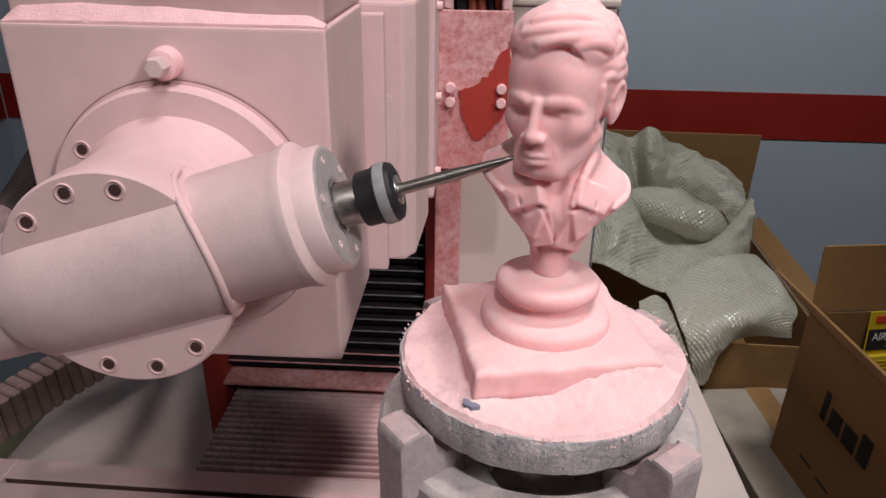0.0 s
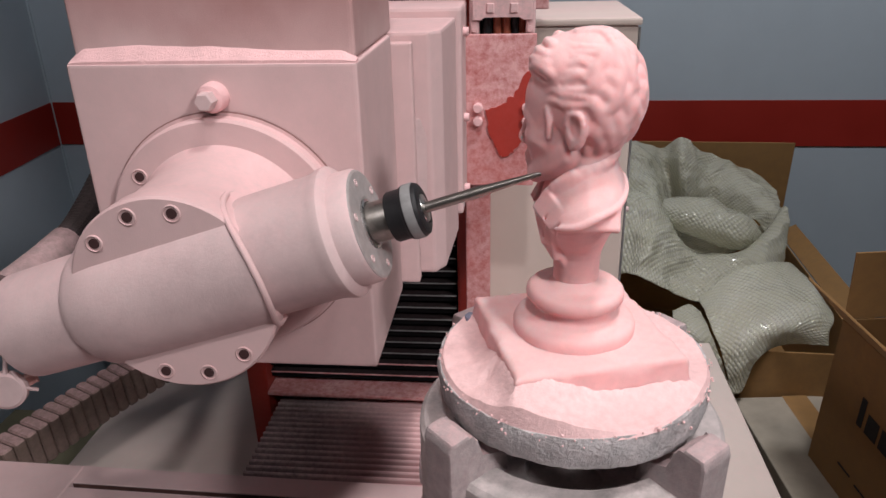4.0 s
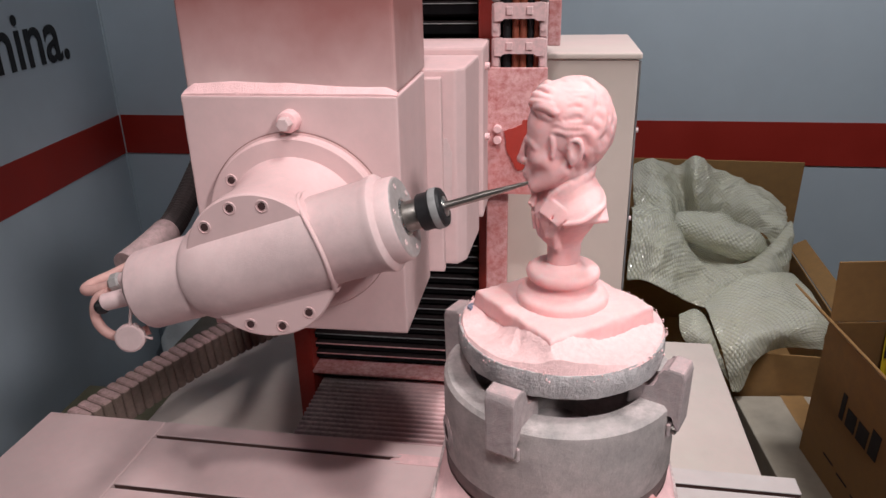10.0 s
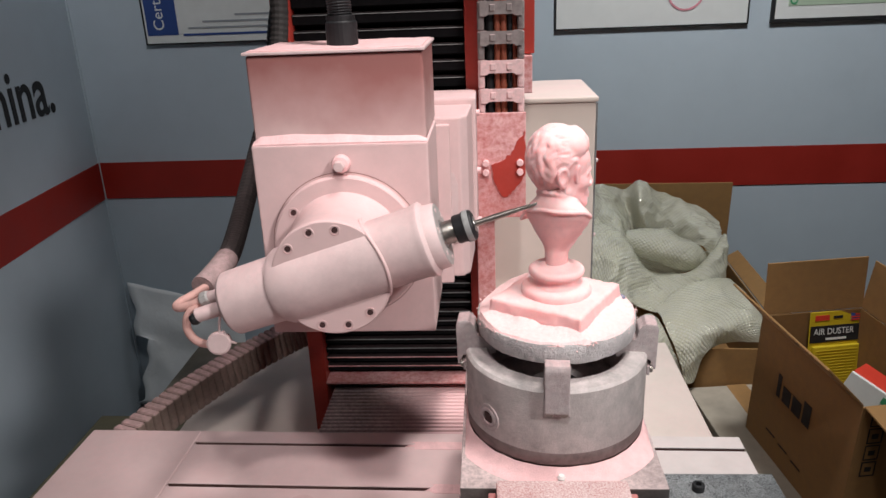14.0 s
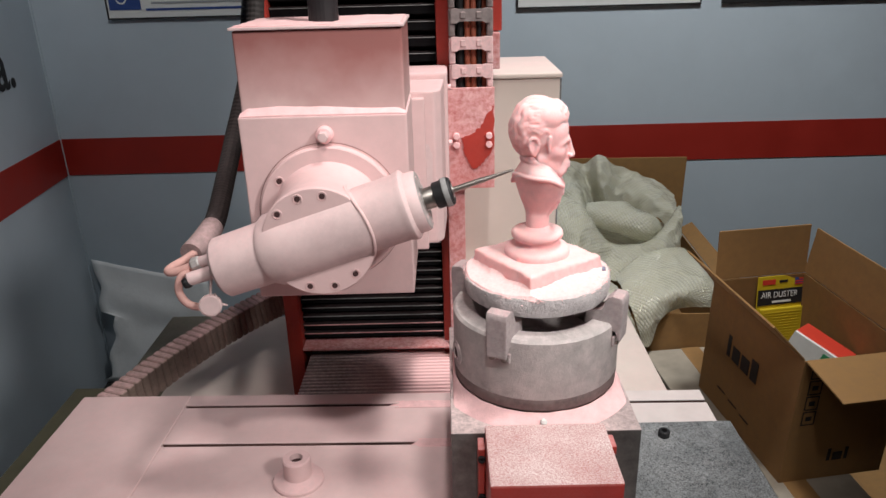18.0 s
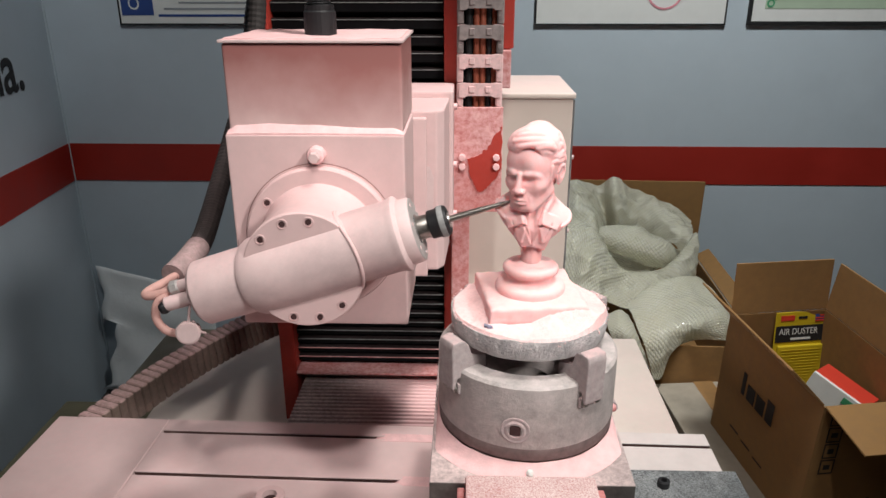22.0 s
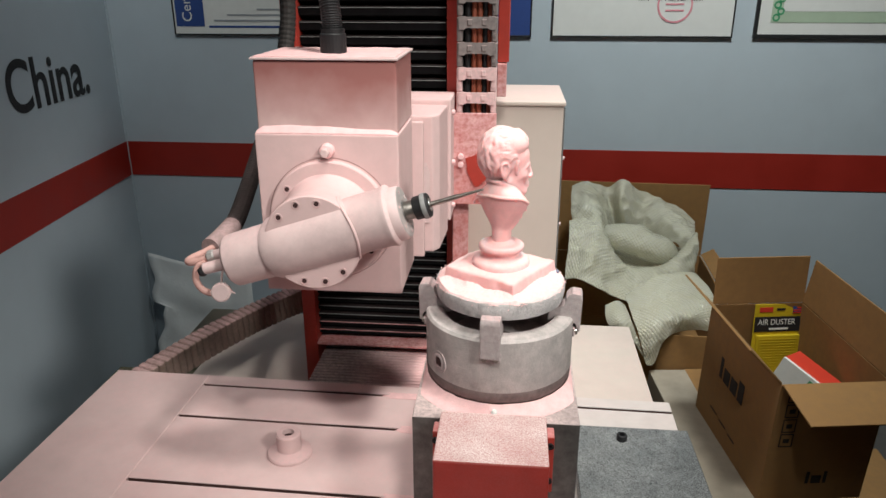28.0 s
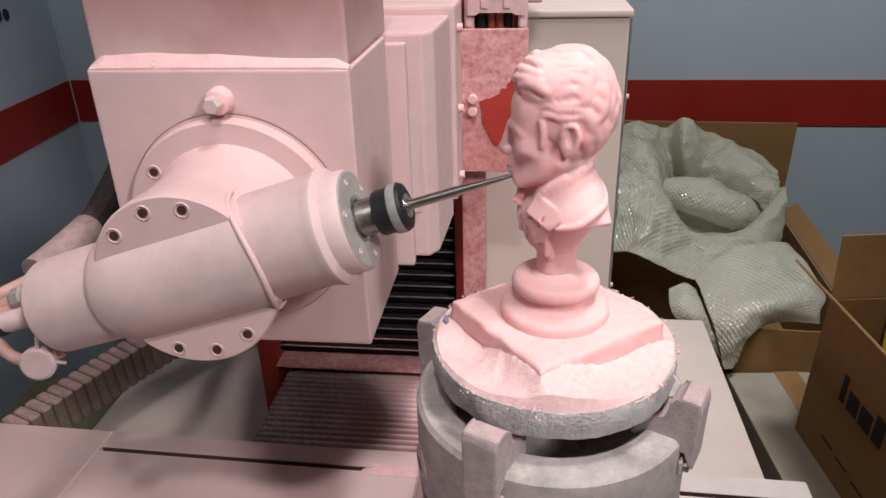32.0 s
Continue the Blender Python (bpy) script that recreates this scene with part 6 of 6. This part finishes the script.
    loft([[(0.29, 1.75, 0.735), (0.47, 1.80, 0.715), (0.66, 1.70, 0.71)], [(0.32, 1.68, 0.705), (0.47, 1.68, 0.69), (0.64, 1.64, 0.695)], [(0.37, 1.62, 0.745), (0.48, 1.59, 0.685), (0.63, 1.62, 0.715)]], 60, 40, 41, 0.006, "film in the bottom of the hollow")
    # the pad laid over the carton's rim, and the strip that runs down beside it
    loft([[(0.415, 1.37, 0.685), (0.48, 1.43, 0.71), (0.55, 1.46, 0.725), (0.62, 1.47, 0.725), (0.64, 1.46, 0.71)], [(0.42, 1.31, 0.67), (0.475, 1.33, 0.685), (0.545, 1.35, 0.695), (0.64, 1.39, 0.705), (0.665, 1.33, 0.68)], [(0.44, 1.25, 0.625), (0.48, 1.25, 0.64), (0.52, 1.27, 0.67), (0.6, 1.285, 0.68), (0.655, 1.3, 0.65)], [(0.465, 1.235, 0.54), (0.485, 1.24, 0.545), (0.51, 1.255, 0.61), (0.57, 1.29, 0.625), (0.655, 1.29, 0.625)]], 90, 80, 14, 0.005, "padded film over the carton's rim")
    loft([[(0.355, 1.33, 0.675), (0.39, 1.35, 0.68), (0.41, 1.33, 0.675)], [(0.355, 1.29, 0.645), (0.385, 1.27, 0.66), (0.425, 1.27, 0.645)], [(0.39, 1.26, 0.605), (0.425, 1.25, 0.605), (0.46, 1.245, 0.56)]], 40, 40, 30, 0.004, "strip of film hanging down the carton")


bubble_wrap()


def left_corner():
    c = thing("storage_carton", "dull brown carton standing behind the table", "carton")
    part("body", box(-0.955, -0.70, 0.62, 1.08, 0.0, 0.535, 0.004), M_CARD, c)
    part("lid", box(-0.958, -0.697, 0.617, 1.083, 0.5352, 0.550, 0.002), M_OLIVE, c)
    o = thing("green_case", "dull green case behind the cable trunk", "case")
    part("body", box(-0.85, -0.66, 1.12, 1.46, 0.0, 0.535, 0.004), M_GREENCASE, o)
    part("lid", box(-0.853, -0.657, 1.117, 1.463, 0.5352, 0.55, 0.003), M_GREENCASE, o)
    h = thing("meter", "small grey meter lying on the crate", "meter")
    part("case", box(-0.862, -0.795, 1.03, 1.07, 0.5502, 0.566, 0.004), M_CREAM, h)
    part("display", box(-0.855, -0.802, 1.037, 1.062, 0.5662, 0.567, 0.0005), M_GREY_INK, h)
    f = thing("folded_cloth", "dark crumpled cloth on the floor by the wall", "cloth")
    bm = lathe([(0.16, 0), (0.15, 0.05), (0.10, 0.10), (0, 0.12)], Matrix.Translation((-1.16, 1.75, 0)), 24)
    for v in bm.verts:
        v.co += Vector((noise.noise(v.co * 9), noise.noise(v.co * 9 + Vector((5, 0, 0))), 0.4 * noise.noise(v.co * 12))) * 0.04
    part("cloth", bm, M_DARK, f, smooth=True)


left_corner()

# ---- movement: the table slides to and fro, the chuck swings about its upright axis ----
TURNS = [
    (0, -32.9), (0.5, -20.3), (1, 7.8), (1.5, 42.9), (2, 80.1), (2.5, 101.5), (3, 130.0), (3.5, 186.0), (4, 241.0), (4.5, 262.0), (5, 206.0), (5.5, 151.8),
    (6, 112.0), (6.5, 89.0), (7, 75.0), (7.5, 29.0), (8, 0.6), (8.5, -15.8), (9, -48.1), (9.5, -78.4), (10, -96.0), (10.5, -79.6), (11, -35.4), (11.5, -14.9),
    (12, 3.4), (12.5, 27.0), (13, 72.3), (13.5, 84.2), (14, 104.0), (14.5, 153.7), (15, 218.0), (15.5, 260.8), (15.8, 266.0), (16.3, 217.0), (16.8, 160.0), (17.2, 120.0),
    (17.5, 95.2), (18, 78.1), (18.5, 25.0), (19, 10.4), (19.5, -10.6), (20, -31.2), (20.5, -68.3), (21, -100.5), (21.5, -83.8), (22, -37.4), (22.5, -16.5), (23, -2.9),
    (23.5, 39.2), (24, 81.4), (24.5, 109.1), (25, 140.0), (25.5, 205.0), (26, 254.0), (26.3, 263.0), (26.8, 224.0), (27.2, 172.0), (27.5, 138.3), (28, 102.9), (28.5, 93.0),
    (29, 75.0), (29.3, 27.0), (29.6, 9.0), (30, -3.3), (30.3, -18.0), (30.6, -29.0), (31, -50.5), (31.3, -78.2), (31.6, -95.0), (32, -97.0),
]
SLIDES = [
    (0, -0.0104), (0.5, 0.005), (1, 0.0110), (1.5, 0.0080), (2, 0.0030), (2.5, -0.001), (3, -0.0105), (3.5, -0.0095), (4, -0.004), (4.5, 0.0), (5, -0.007), (5.5, -0.0111),
    (6, -0.0050), (6.5, 0.0040), (7.0, 0.0072), (7.5, 0.0060), (8.0, 0.0085), (8.5, 0.0010), (9.0, -0.0043), (9.5, -0.004), (10.0, 0.001), (10.5, -0.0003), (11.0, -0.0079), (11.5, -0.0004),
    (12.0, 0.0076), (12.5, 0.0047), (13.0, 0.0045), (13.5, 0.0005), (14.0, -0.0086), (14.5, -0.0129), (15.0, -0.0055), (15.5, 0.0009), (16, 0.0), (16.5, -0.008), (17, -0.008), (17.5, -0.0002),
    (18.0, 0.0029), (18.5, 0.0035), (19.0, 0.0067), (19.5, 0.0083), (20.0, -0.0075), (20.5, -0.0028), (21.0, 0.0015), (21.5, 0.0007), (22.0, -0.0068), (22.5, 0.0004), (23.0, 0.0079),
    (23.5, 0.0049), (24.0, 0.0031), (24.5, 0.0016), (25.0, -0.0081), (25.5, -0.0048), (26, 0.0), (26.5, 0.0), (27, -0.008), (27.5, -0.0103), (28.0, -0.0017), (28.5, 0.0013), (29.0, 0.0053),
    (29.5, 0.0051), (30.0, 0.0099), (30.5, -0.0009), (31, -0.003), (31.5, -0.004), (32, 0.0045),
]


def slide(t):
    return float(np.interp(t, [r[0] for r in SLIDES], [r[1] for r in SLIDES]))


def motions():
    for ob in TABLE_THINGS:
        walk(ob, [(t, pose(x, 0, 0)) for t, x in SLIDES])
    for ob, z in TURN_THINGS:
        walk(ob, [(t, pose(CX + slide(t), CY, z, 0, 0, a)) for t, a in TURNS])


motions()
